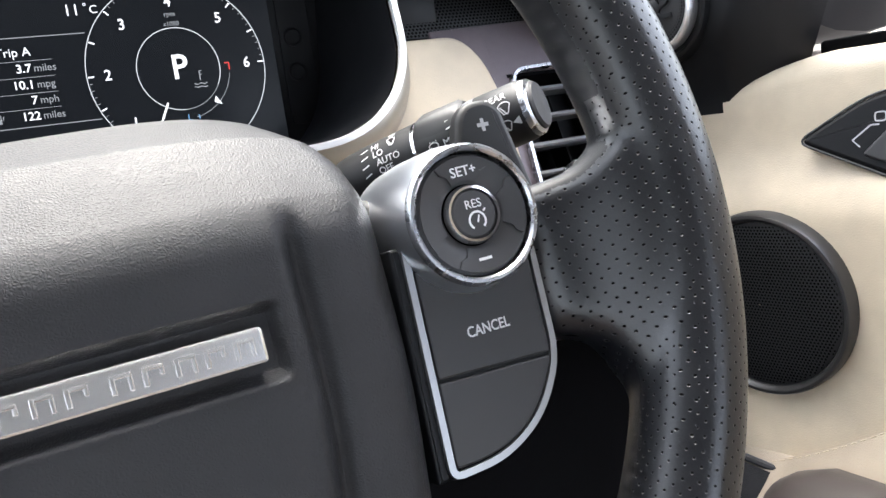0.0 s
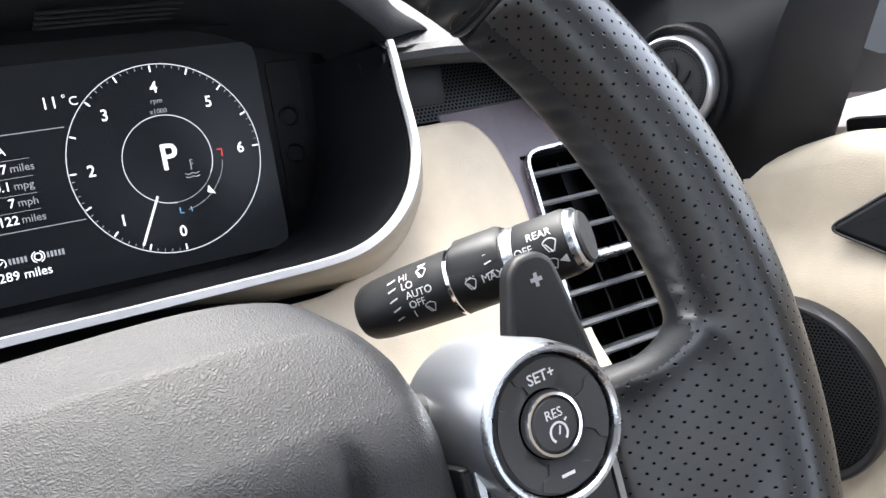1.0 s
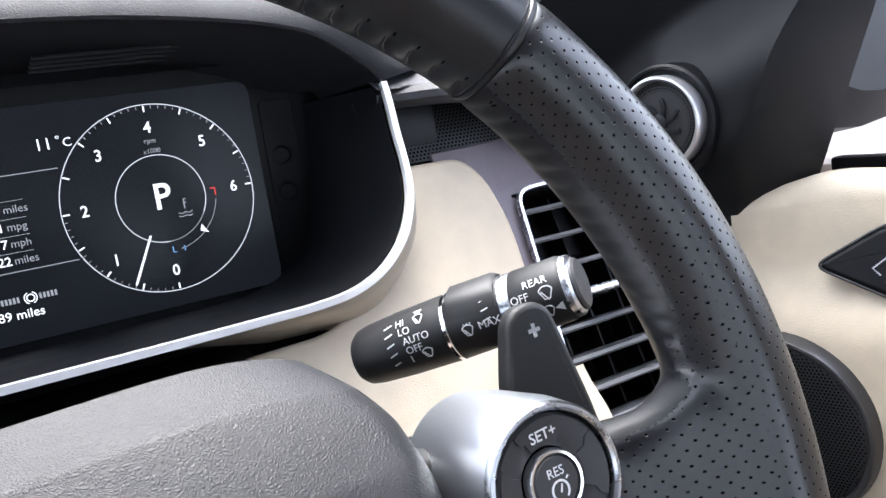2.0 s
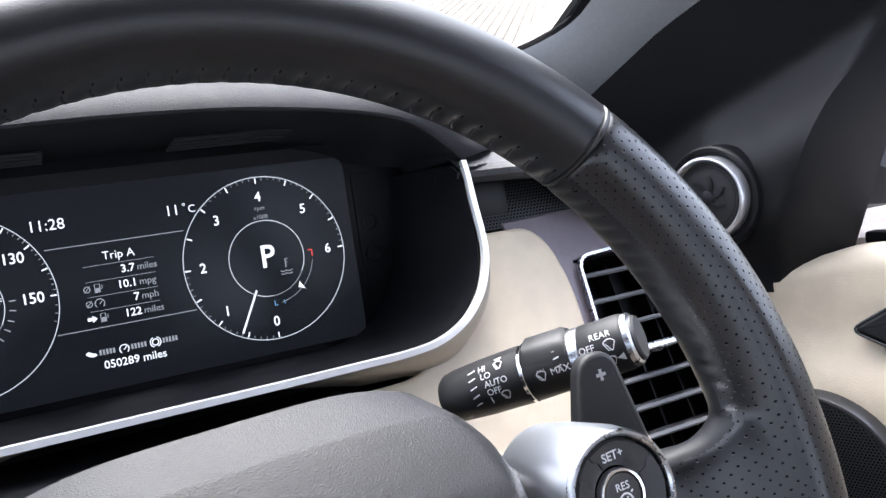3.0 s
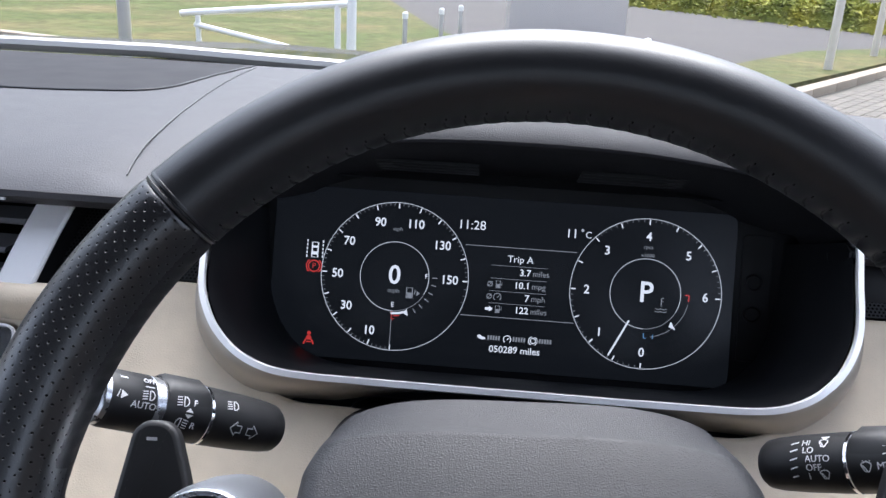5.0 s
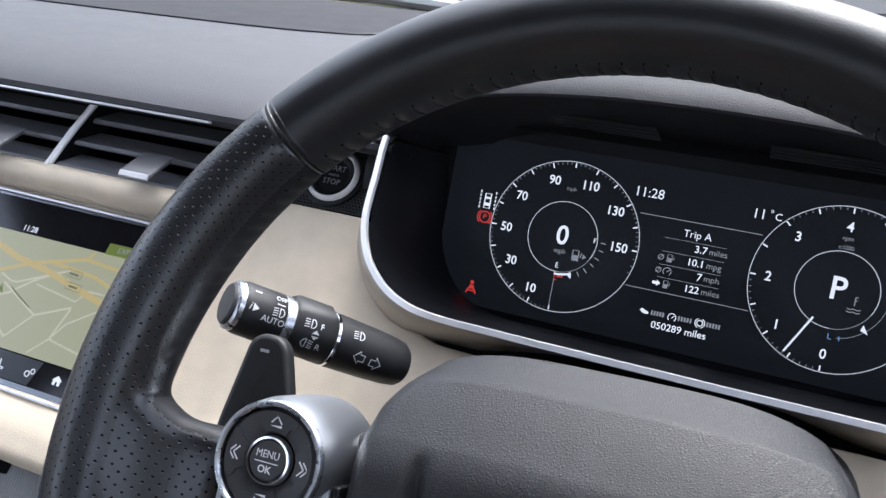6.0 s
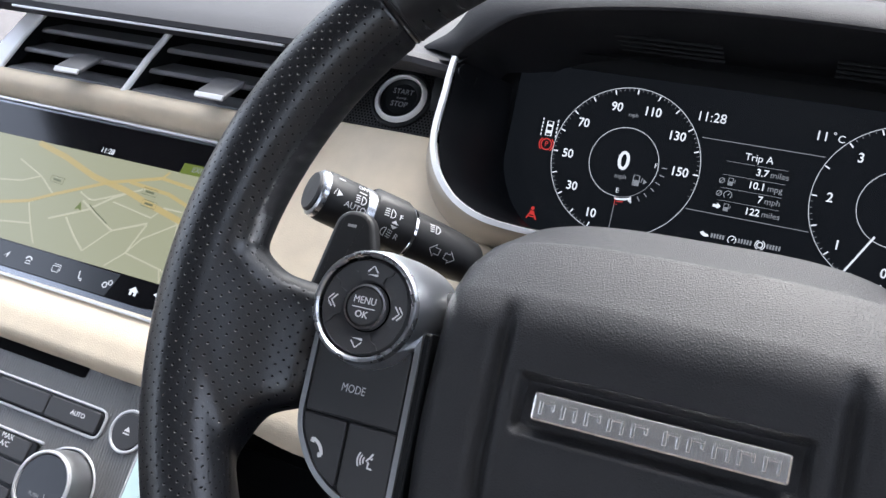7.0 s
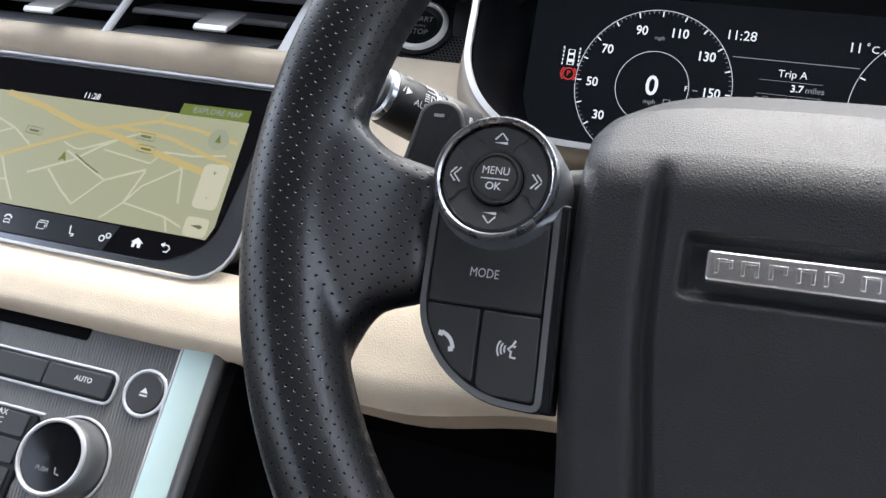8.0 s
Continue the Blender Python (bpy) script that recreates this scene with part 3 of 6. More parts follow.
part("side_wall", box(420, 470, -2500, 480, 340, 1040, 10), LINING, shell)
part("bulkhead", box(-1180, 440, 480, 520, 340, 1150, 5), DARK, shell)
for x in (-1150, 420):
    part("centre_pillar", box(x - 25, x + 25, -900, -780, 1000, 1720, 12), LINING, shell)
    part("rear_pillar", box(x - 25, x + 25, -2480, -2250, 1000, 1720, 12), LINING, shell)
    part("roof_rail", box(x - 25, x + 25, -2480, -300, 1655, 1720, 12), LINING, shell)
# unseen seats, added to bounce light and give the badge something tan to mirror
SEAT = leather("bounce_seat_leather", (0.24, 0.185, 0.15), 0.5, 0.0016, 0.3, 0.3)
for x in (0, -740):
    seat = thing("front_seat", at(x, -1010, 340), "unseen tan seat added for bounce and reflections", "seat", "front seats")
    part("backrest", shifted(box(-250, 250, -70, 70, 120, 760, 40), turn("X", 14)), SEAT, seat)
    part("cushion", box(-250, 250, 40, 420, 40, 190, 40), SEAT, seat)
    part("headrest", box(-130, 130, -270, -190, 770, 930, 30), SEAT, seat)
part("far_pillar", sweep([(-1130, 430, 1180), (-1000, -330, 1720)], rect(-45, 45, -40, 40, 15), up=(0, 0, 1)), PILLAR, shell)
part("bonnet", loft([[(-1250, 480, 1160), (-800, 470, 1205), (-350, 465, 1215), (100, 470, 1205), (500, 480, 1160)], [(-1250, 800, 1140), (-800, 800, 1190), (-350, 800, 1200), (100, 800, 1190), (500, 800, 1140)], [(-1230, 1300, 1080), (-800, 1350, 1120), (-350, 1370, 1130), (100, 1350, 1120), (480, 1300, 1080)], [(-1200, 1500, 900), (-800, 1560, 920), (-350, 1580, 930), (100, 1560, 920), (450, 1500, 900)]], closed=False), BODY, shell, "dark glossy bonnet")

# ---- the dashboard ----
dash = thing("dashboard", CAR, "black leather topped dashboard with cream lower panels", "dashboard")


def dash_profile(x):
    """The dash top's section at x: from over the fascia, up and away to the windscreen."""
    pts = [(-66, 27.5), (-82, 28), (-87, 30.5), (-87.5, 34), (-82, 40), (-70, 48.5), (-50, 60), (-20, 73.5), (60, 103), (160, 138), (260, 172), (372, 208)]
    out = []
    for i, (y, z) in enumerate(pts):
        drop = smoothstep(150, 420, x) * 16 + 13 * smoothstep(255, 205, abs(x)) * smoothstep(140, 0, y) * smoothstep(-88, -66, y) * (i > 3)
        drop += 34 * smoothstep(235, 325, x) * smoothstep(70, -50, y)
        out.append((x, y + 20 * smoothstep(204, 182, abs(x)) * (i < 5), z - drop))
    return out


part("top_pad", loft([dash_profile(x) for x in [*range(-1000, -207, 22), -200, -194, -188, -182, -176]], closed=False, cap=False), PADSKIN, dash, "soft grained dark grey dash top")
part("top_pad", loft([dash_profile(x) for x in [176, 182, 188, 194, 200, *range(208, 423, 20)]], closed=False, cap=False), PADSKIN, dash, "soft grained dark grey dash top")
part("rear_pad", loft([dash_profile(x)[7:] for x in range(-200, 201, 40)], closed=False, cap=False), PADSKIN, dash)


LIP_HALF = [(0, -95, 76.3), (46, -95, 75.4), (80, -94.5, 72.8), (103, -94, 70), (122, -93, 66.9), (138, -90.5, 63), (152, -85, 57), (165, -77, 50.3), (174, -71, 45.5), (180, -67.5, 40.5)]
LIP_LINE = [(-x, y, z) for x, y, z in LIP_HALF[:0:-1]] + LIP_HALF


def hood_ring(back, off, end_back, low=0.0):
    """The hood's outline pushed out across its edge by off and away by back; its ends flare sideways."""
    flat = flowing([(x, z) for x, y, z in LIP_LINE], 5)
    deep = flowing([(x, y) for x, y, z in LIP_LINE], 5)
    out = []
    for i, ((x, z), (_, y)) in enumerate(zip(flat, deep)):
        p, q = flat[max(i - 1, 0)], flat[min(i + 1, len(flat) - 1)]
        n = Vector((-(q[1] - p[1]), q[0] - p[0])).normalized()
        end, tip = smoothstep(95, 168, abs(x)), smoothstep(150, 180, abs(x))
        o = off * (1 - end) + min(off, 32) * end
        out.append((x + n.x * o * (1 + 0.55 * tip * (off > 0)), y + back * (1 - end) + end_back * end, z + n.y * o * (1 - 0.75 * tip) - low * tip))
    return out


hood_rings = [hood_ring(*r) for r in ((155, -13, 60), (29, -1.6, 20), (4, -1.2, 3), (0.6, -0.2, 0.5), (0, 1.2, 0), (1.0, 3.2, 0.3), (4, 7.0, 1.2), (11, 12, 3), (30, 19.5, 7), (68, 30, 15, 2), (140, 52, 34, 8), (240, 80, 110, 34))]
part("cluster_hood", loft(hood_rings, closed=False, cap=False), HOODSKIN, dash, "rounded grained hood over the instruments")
ribs = thing("hood_vent", CAR, "row of fine black ribs under the hood", "vent")
for k in range(4):
    for x0, x1 in ((-92, -30), (30, 92)):
        part("rib", shifted(box(x0, x1, -0.6, 0.6, -1.2, 0.8, 0.3), Matrix.Translation((0, -20 - 9 * k, 66.8 + 0.8 * k))), PLASTIC, ribs)

for side in (1, -1):
    part("side_filler", box(*sorted((side * 180.5, side * (214 if side > 0 else 197))), -56, -30, 2, 28, 2), PLASTIC, dash)

# the cream panels, the punched strip and the veneer, all on the leaning fascia
fascia = thing("fascia", FASCIA, "cream leather fascia with dark punched strip and mauve veneer", "fascia")
K = 1.081


def panel(name, pts, front, back, mat, label="", bevel=2.0, radius=6, n=5, parent=None):
    wide = [max(r, bevel * 1.6) for r in radius] if isinstance(radius, list) else max(radius, bevel * 1.6)
    return part(name, prism(rounded([(x, z * K) for x, z in pts], wide, n), front, back, bevel, 3), mat, parent or fascia, label)


panel("cream_panel", [(0, -160), (0, -71), (120, -69), (154, -57), (173, -39), (181, -17), (182, -3), (220, -3), (231, -16), (236, -40), (235, -62), (228, -160)], -1, 12, CREAM, "cream leather panel beside the cluster", 2.5, [2, 4, 8, 6, 6, 4, 2, 10, 14, 14, 14, 4])
panel("cream_panel", [(0.5, -160), (0.5, -71), (-120, -69), (-154, -57), (-173, -39), (-181, -17), (-182, -10.5), (-262, -10.5), (-262, -20), (-560, -20), (-560, -41), (-277, -41), (-270, -60), (-270, -150), (-262, -160)], -1.2, 12, CREAM, "cream leather panel between cluster and display", 2.5, [2, 4, 8, 6, 6, 4, 2, 4, 2, 2, 2, 14, 14, 10, 4])


part("cream_roll", loft([[(x, y, z * K) for y, z in ((6, -17.5), (-4, -18.5), (-10, -20.5), (-13.5, -24), (-14.5, -28), (-12.5, -33), (-7, -37), (0, -39))] for x in range(-560, -258, 15)], closed=False, cap=False), CREAM, fascia, "padded cream leather roll under the vents")


def bolster(x):
    """A section of the padded knee panel at x, from under the display down and rolled under."""
    top = -150 + 34 * smoothstep(-275, -190, x)
    foot = -193 - 6 * smoothstep(-262, -190, x) + 12 * smoothstep(-170, -90, x) + 24 * smoothstep(130, 200, x)
    out = []
    for k in range(19):
        v = k / 18
        y = -1.5 - 7.5 * smoothstep(0.0, 0.62, v) + 9.0 * max(0.0, (v - 0.84) / 0.16) ** 2.2
        out.append((x, y, (top + (foot - top) * v) * K))
    return out + [(x, 34, foot * K)]


part("knee_panel", loft([bolster(x) for x in range(-560, 247, 13)], closed=False, cap=False), CREAM, fascia, "cream leather knee panel rolled under at the foot")
panel("veneer_panel", [(205, 2), (345, 6), (345, -24), (246, -27), (234, -165), (222, -165)], 2.2, 14, VENEER, "mauve satin veneer with fine lines", 1.0, [2, 2, 2, 6, 2, 2])
# near-black sheet that stands in for the footwell's shade under the dash
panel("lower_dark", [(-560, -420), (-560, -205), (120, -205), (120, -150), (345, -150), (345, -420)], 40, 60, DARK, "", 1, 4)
panel("upper_dark", [(-560, 34), (-188, 34), (-188, -60), (-560, -60)], 34, 38, PLASTIC, "", 1, 4)
panel("upper_dark", [(188, 34), (345, 34), (345, -60), (188, -60)], 34, 38, PLASTIC, "", 1, 4)
for k in range(26):
    part("line", box(238 + k * 1.5, 238.3 + k * 1.5, 2.05, 2.4, -26 + k * 0.2, 0, 0), VENEER, fascia)


def punched(name, x0, x1, z0, z1, pitch, hole, front, parent, label, skip=None):
    """A thin metal sheet with rows of round recesses, each with its own rim and floor."""
    bm = bmesh.new()
    sheet_bm = box(x0, x1, front, front + 3, z0, z1, 0.3)
    ob = part(name, sheet_bm, GRIT, parent, label)
    rows, z, odd = [], z0 + pitch * 0.6, 0
    co, faces = [], []
    while z < z1 - pitch * 0.4:
        x = x0 + pitch * (0.5 + 0.5 * odd)
        while x < x1 - pitch * 0.3:
            if not skip or (x - skip[0]) ** 2 + (z - skip[1]) ** 2 > skip[2] ** 2:
                k = len(co)
                for q in range(6):
                    a = math.pi / 3 * q
                    co.append((x + hole * math.cos(a), front - 0.06, z + hole * math.sin(a)))
                faces.append(tuple(range(k, k + 6)))
            x += pitch
        z, odd = z + pitch * 0.87, 1 - odd
    for c in co:
        bm.verts.new(c)
    bm.verts.ensure_lookup_table()
    for f in faces:
        bm.faces.new([bm.verts[i] for i in f])
    part("perforation", bm, DARK, ob, kind="stuff", smooth=False)
    return ob


punched("punched_strip", 173, 330, -1.0, 37, 2.3, 0.8, 3.2, fascia, "black punched speaker strip")
punched("punched_strip", -268, -173, -9.5, 37, 2.3, 0.75, 3.2, fascia, "black punched panel round the start button", (-217, 13, 20.5))

# ---- start button ----
start = thing("start_button", FASCIA @ at(-217, 0, 12.5), "round black start button in a chrome ring", "button")
part("surround", lathe([(20.5, 3.4), (20.5, 1.6), (19.2, 1.0), (17.5, 1.4), (17.5, 4)], 48), PLASTIC, start)
part("ring", lathe([(18.0, 3.6), (17.9, 1.6), (16.6, -0.6), (15.3, -1.4), (14.7, -1.0), (14.6, 3.6)], 56), RING, start, "bright chrome ring")
cap = part("cap", lathe([(14.4, 3.4), (14.2, 1.2), (13.4, 0.6), (11.6, 1.0), (10.6, 1.9), (0.1, 2.3)], 48), PLASTIC, start)
part("lettering", merge(words("START", 5.2, 0, 4.9, 1.7, wide=0.95), words("ENGINE", 2.0, 0, 0.4, 2.0), words("STOP", 5.2, 0, -4.2, 1.7, wide=0.95)), material("grey_print", (0.34, 0.34, 0.35), 0.5), cap, "grey printed lettering")

# ---- instrument cluster ----
cluster = thing("instrument_cluster", CAR, "wide digital instrument cluster showing two lit dials", "instrument cluster")


def rim_line():
    half = [(180.0, 38.5), (179.5, 30), (177.8, 15), (176.5, 0), (174.5, -11), (170.5, -21), (163.5, -31.5), (153, -41), (142, -47), (129, -50.8), (112, -52.3), (90, -52.6), (45, -52.8), (0, -52.8)]
    return flowing(half + [(-x, z) for x, z in half[-2::-1]], 5)


RIM = rim_line()


def ring_at(shrink, y, lean=0.41, drop=0.0, out=0.0):
    """The trim's outline drawn in towards the display, or pushed out below."""
    pts = []
    for x, z in RIM:
        low = smoothstep(10, -45, z)
        pts.append((x * (1 - shrink) + math.copysign(out * (0.1 + 0.9 * low), x) * (abs(x) > 100) , y + lean * z, z * (1 - shrink * 0.3) - drop * low - out * low * smoothstep(178, 120, abs(x)) * (0.35 + 0.65 * smoothstep(40, 125, abs(x)))))
    return pts


line = [Vector((x, -82 + 0.41 * z, z)) for x, z in RIM]
part("chrome_trim", sweep(line, [(-1.7, 0.4), (-0.9, -0.4), (-0.6, -1.3), (0.5, -1.3), (0.9, -0.3), (1.5, 0.8), (1.4, 4.0), (-1.7, 4.0)], up=(0, -1, 0)), RING, cluster, "bright chrome trim round the cluster")
part("outer_lip", loft([ring_at(-0.012, -81.5, out=0.5), ring_at(-0.013, -81.0, out=3.5), ring_at(-0.014, -79.0, out=7.0), ring_at(-0.015, -74, out=11.0), ring_at(-0.015, -66, out=15.0), ring_at(-0.015, -58, out=19.0)], closed=False, cap=False), LIP, cluster, "beige satin lip under the trim")
part("recess", loft([ring_at(0.012, -81.5), ring_at(0.016, -78), ring_at(0.018, -66, 0.36, -1), ring_at(0.045, -48, 0.25, 1), ring_at(0.075, -14, 0.08, 6), ring_at(0.085, 1.5, 0, 9)], closed=False, cap=False), PLASTIC, cluster, "black recess walls")
part("back_panel", box(-186, 186, 1.5, 6, -64, 80), PLASTIC, cluster)
screen = part("display", prism(rect(-160, 135, -56, 54, 8), 0, 1.4, 0.4), BACKLIT, cluster, "dark backlit display panel")
sensor = part("sensor_panel", prism(rect(139, 158, -38, 42, 3), 0.2, 1.5, 0.4), PLASTIC, cluster, "black side panel with two round sensors")
for z in (12, -8):
    part("sensor", lathe([(5.6, 0.6), (5.6, -0.5), (4.6, -0.8), (4.0, 0.0), (0.1, 0.1)], 28, 147, z), PLASTIC, sensor)
Y = -0.25


def dial(cx, cz, name, ticks, numbers, label):
    """A lit ring with its scale; ticks as (angle, long), numbers as (text, angle, radius)."""
    ring = part(name, stroke(arc(cx, cz, 47.6, 0, 360, 120)[:-1], 0.46, Y, closed=True), RINGLIT, screen, label)
    part("inner_ring", stroke(arc(cx, cz, 22.2, -28, 270, 80), 0.45, Y), RINGLIT, ring)
    part("inner_ring", stroke(arc(cx, cz, 22.2, -90, -28, 20), 0.35, Y), DIM, ring)
    for a, big in ticks:
        c, s = math.cos(radians(a)), math.sin(radians(a))
        r0 = 43.9 if big else 45.6
        part("tick", stroke([(cx + r0 * c, cz + r0 * s), (cx + 47.0 * c, cz + 47.0 * s)], 0.8 if big else 0.36, Y), WHITE if big else DIM, ring)
    for text, a, r in numbers:
        part("number", words(text, 7.9, cx + r * math.cos(radians(a)), cz + r * math.sin(radians(a)), Y, wide=0.95, bold=0.12), WHITE, ring)
    return ring


speedo_ticks = [(270 - i * 18, True) for i in range(16)] + [(270 - i * 18 - j * 3.6, False) for i in range(15) for j in (1, 2, 3, 4)] + [(-1 - j * 5.4, False) for j in (1, 2, 3)]
speedo = dial(-80, -0.7, "speed_dial", [(a, b) for a, b in speedo_ticks], [("10", 248.5, 38.5), ("30", 215, 36.5), ("50", 181, 37), ("70", 146, 37), ("90", 108.5, 36), ("110", 71.5, 36), ("130", 36.5, 36.5), ("150", 0, 35.5)], "lit round speed dial")
tacho_ticks = [(270 - i * 22.5, True) for i in range(13)] + [(270 - i * 4.5, False) for i in range(1, 20) if i % 5] + [(135 - i * 4.5, False) for i in range(1, 30) if i % 5]
tacho = dial(80, 0, "rev_dial", tacho_ticks, [("0", 270, 37.4), ("1", 224, 38), ("2", 180, 37), ("3", 135, 36.2), ("4", 90, 36), ("5", 45, 36.2), ("6", 0, 37.5)], "lit round rev counter dial")


def lit(bm, mat, parent=None, name="readout"):
    return part(name, bm, mat, parent or screen)


lit(words("0", 17, -80, -0.2, Y, wide=0.95, bold=0.25), WHITE, speedo)
lit(words("P", 18.5, 80.5, 0.5, Y, wide=0.95, bold=0.25), WHITE, tacho)
lit(words("mph", 4.4, -80, -9.8, Y), DIM, speedo)
lit(words("mph", 3.6, -80, 29.8, Y), DIM, speedo)
lit(words("rpm", 3.6, 80, 29.5, Y), DIM, tacho)
lit(words("x1000", 3.4, 80, 24.3, Y), DIM, tacho)
lit(words("F", 4.6, -59.4, 0.5, Y), WHITE, speedo)
lit(words("E", 4.6, -80, -19.0, Y), WHITE, speedo)
lit(stroke(arc(-80, 0, 24.4, 268, 292, 10), 1.3, Y), WHITE, speedo, "fuel_bar")
lit(fill([(-70.8, -20.8), (-72.0, -24.5), (-69.6, -25.2)], Y), WHITE, speedo, "pointer")
lit(merge(stroke([(-80.2, -23.2), (-80.2, -28), (-78.2, -28)], 0.5, Y), stroke([(-79, -26), (-75, -25.6)], 0.7, Y)), RED, speedo, "reserve_mark")
lit(merge(*[stroke([(-80 + 24.4 * math.cos(radians(a)), 24.4 * math.sin(radians(a))), (-80 + 27.6 * math.cos(radians(a)), 27.6 * math.sin(radians(a)))], 0.6, Y) for a in (0, -11, -23, -34, -46, -57, -69)]), DIM, speedo, "fuel_scale")
lit(stroke([(-80.2, -28), (-80.2, -46)], 0.4, Y), DIM, speedo, "needle")
lit(stroke([(71.0, -17.5), (59.4, -40.5)], 1.15, Y), WHITE, tacho, "needle")
lit(fill([(97.2, -16.4), (100.3, -21.5), (96.0, -19.8)], Y), WHITE, tacho, "pointer")
lit(stroke(arc(80, 0, 27.4, -6, 2, 8) + [(105.0, 1.0)], 0.7, Y), RED, tacho, "hot_mark")
lit(stroke(arc(80, 0, 27.4, -10, -80, 20), 0.3, Y), DIM, tacho, "temperature_scale")
lit(merge(stroke([(80.6, -25.0), (80.6, -28), (82.4, -28)], 0.5, Y), stroke([(86.2, -25.5), (86.6, -28.2)], 0.5, Y)), BLUE, tacho, "cold_mark")


def pump(x, z, s, mat, parent, arrow=0):
    bits = [stroke([(x - 2 * s, z - 2.6 * s), (x - 2 * s, z + 2.6 * s), (x + 1 * s, z + 2.6 * s), (x + 1 * s, z - 2.6 * s)], 0.55 * s, Y, closed=True), fill([(x - 1.6 * s, z - 2.4 * s), (x + 0.7 * s, z - 2.4 * s), (x + 0.7 * s, z + 0.2 * s), (x - 1.6 * s, z + 0.2 * s)], Y), stroke([(x + 1 * s, z), (x + 2.2 * s, z - 0.6 * s), (x + 2.4 * s, z + 1.8 * s)], 0.45 * s, Y)]
    if arrow:
        bits.append(fill([(x + 3.2 * s, z + 1.3 * s), (x + 5 * s, z), (x + 3.2 * s, z - 1.3 * s)], Y))
    return lit(merge(*bits), mat, parent, "fuel_icon")


def gauge_icon(x, z, s, mat):
    return lit(merge(stroke(arc(x, z, 2.5 * s, -50, 230, 16), 0.55 * s, Y), stroke([(x - 0.2 * s, z - 0.4 * s), (x + 1.3 * s, z + 1.2 * s)], 0.5 * s, Y)), mat, screen, "gauge_icon")


pump(-69, -10.6, 1.25, DIM, speedo, 1)
lit(merge(stroke([(90.4, -7), (90.4, -2), (91.8, -2)], 0.6, Y), stroke([(90.4, -4), (91.8, -4)], 0.5, Y), stroke([(86.8, -8.6), (88.5, -9.4), (90.4, -8.6), (92.3, -9.4), (94, -8.6)], 0.5, Y), stroke([(86.8, -10.4), (88.5, -11.0), (90.4, -10.4), (92.3, -11.0), (94, -10.4)], 0.5, Y)), DIM, tacho, "coolant_icon")
lit(words("11:28", 8.2, -32.5, 35.6, Y), WHITE)
lit(merge(words("11", 8.2, 35.5, 34.6, Y, "RIGHT"), words("\u00b0", 6, 38.0, 35.6, Y), words("C", 6.0, 42, 34.4, Y)), WHITE)
for z, w in ((23.0, 35.5), (-22.0, 36)):
    lit(stroke([(-w, z), (w, z)], 0.45, Y), DIM, screen, "divider")
for z in (11.2, 2.9, -5.2, -13.0):
    lit(stroke([(-18.5, z), (17.5, z)], 0.25, Y), DIM, screen, "divider")
lit(words("Trip A", 6.2, 0, 15.6, Y), WHITE)
for text, unit, z in (("3.7", "miles", 7.3), ("10.1", "mpg", -0.9), ("7", "mph", -8.8), ("122", "miles", -16.8)):
    lit(words(text, 6.0, 7.2, z, Y, "RIGHT", bold=0.08), WHITE)
    lit(words(unit, 5.2, 8.2, z - 0.1, Y, "LEFT"), DIM)
for z in (-0.9, -8.8):
    lit(merge(stroke(arc(-18.4, z, 1.5, 0, 360, 14)[:-1], 0.5, Y, closed=True), stroke([(-19.8, z - 1.6), (-17, z + 1.6)], 0.4, Y)), DIM, screen, "mean_icon")
pump(-12.8, -0.9, 0.85, DIM, screen)
gauge_icon(-13.2, -9.0, 0.95, DIM)
pump(-12.2, -16.8, 0.85, DIM, screen)
lit(fill([(-20.5, -15.9), (-18, -15.9), (-18, -14.9), (-15.6, -16.8), (-18, -18.7), (-18, -17.7), (-20.5, -17.7)], Y), WHITE, screen, "arrow_icon")
lit(words("050289 miles", 6.1, 0, -42.4, Y, bold=0.05), WHITE)
lit(fill([(-24.5, -34.6), (-22.8, -33.6), (-21.2, -34.6), (-19.2, -35.2), (-18.8, -36.4), (-21, -36.8), (-23, -36.2)], Y), WHITE, screen, "pedal_icon")
gauge_icon(-5.0, -35.6, 0.95, WHITE)
lit(merge(stroke(arc(11.4, -35.3, 1.7, 0, 360, 14)[:-1], 0.6, Y, closed=True), stroke(arc(11.4, -35.3, 2.8, 110, 250, 8), 0.5, Y), stroke(arc(11.4, -35.3, 2.8, -70, 70, 8), 0.5, Y)), WHITE, screen, "brake_icon")
for x0 in (-17.6, -1.4, 15.2):
    lit(merge(*[fill([(x0 + i * 1.7, -36.6), (x0 + i * 1.7 + 1.1, -36.6), (x0 + i * 1.7 + 1.1, -33.8), (x0 + i * 1.7, -33.8)], Y) for i in range(5)]), DIM, screen, "level_bars")
lit(merge(stroke([(-134.6, 8), (-134.6, 17.5), (-130.8, 17.5), (-130.8, 8)], 0.8, Y, closed=True), fill([(-134.4, 9.6), (-131, 9.6), (-131, 11.6), (-134.4, 11.6)], Y), fill([(-134.4, 14), (-131, 14), (-131, 15.4), (-134.4, 15.4)], Y), *[stroke([(x, 7.6 + k * 2.5), (x, 9.2 + k * 2.5)], 0.8, Y) for x in (-137.8, -127.6) for k in range(5)]), WHITE, screen, "lane_icon")
lit(merge(stroke(arc(-132.7, 2.2, 3.6, 0, 360, 20)[:-1], 0.8, Y, closed=True), stroke(arc(-132.7, 2.2, 4.9, 130, 230, 10), 0.8, Y), stroke(arc(-132.7, 2.2, 4.9, -50, 50, 10), 0.8, Y), words("P", 5, -132.7, 2.2, Y)), RED, screen, "brake_icon")
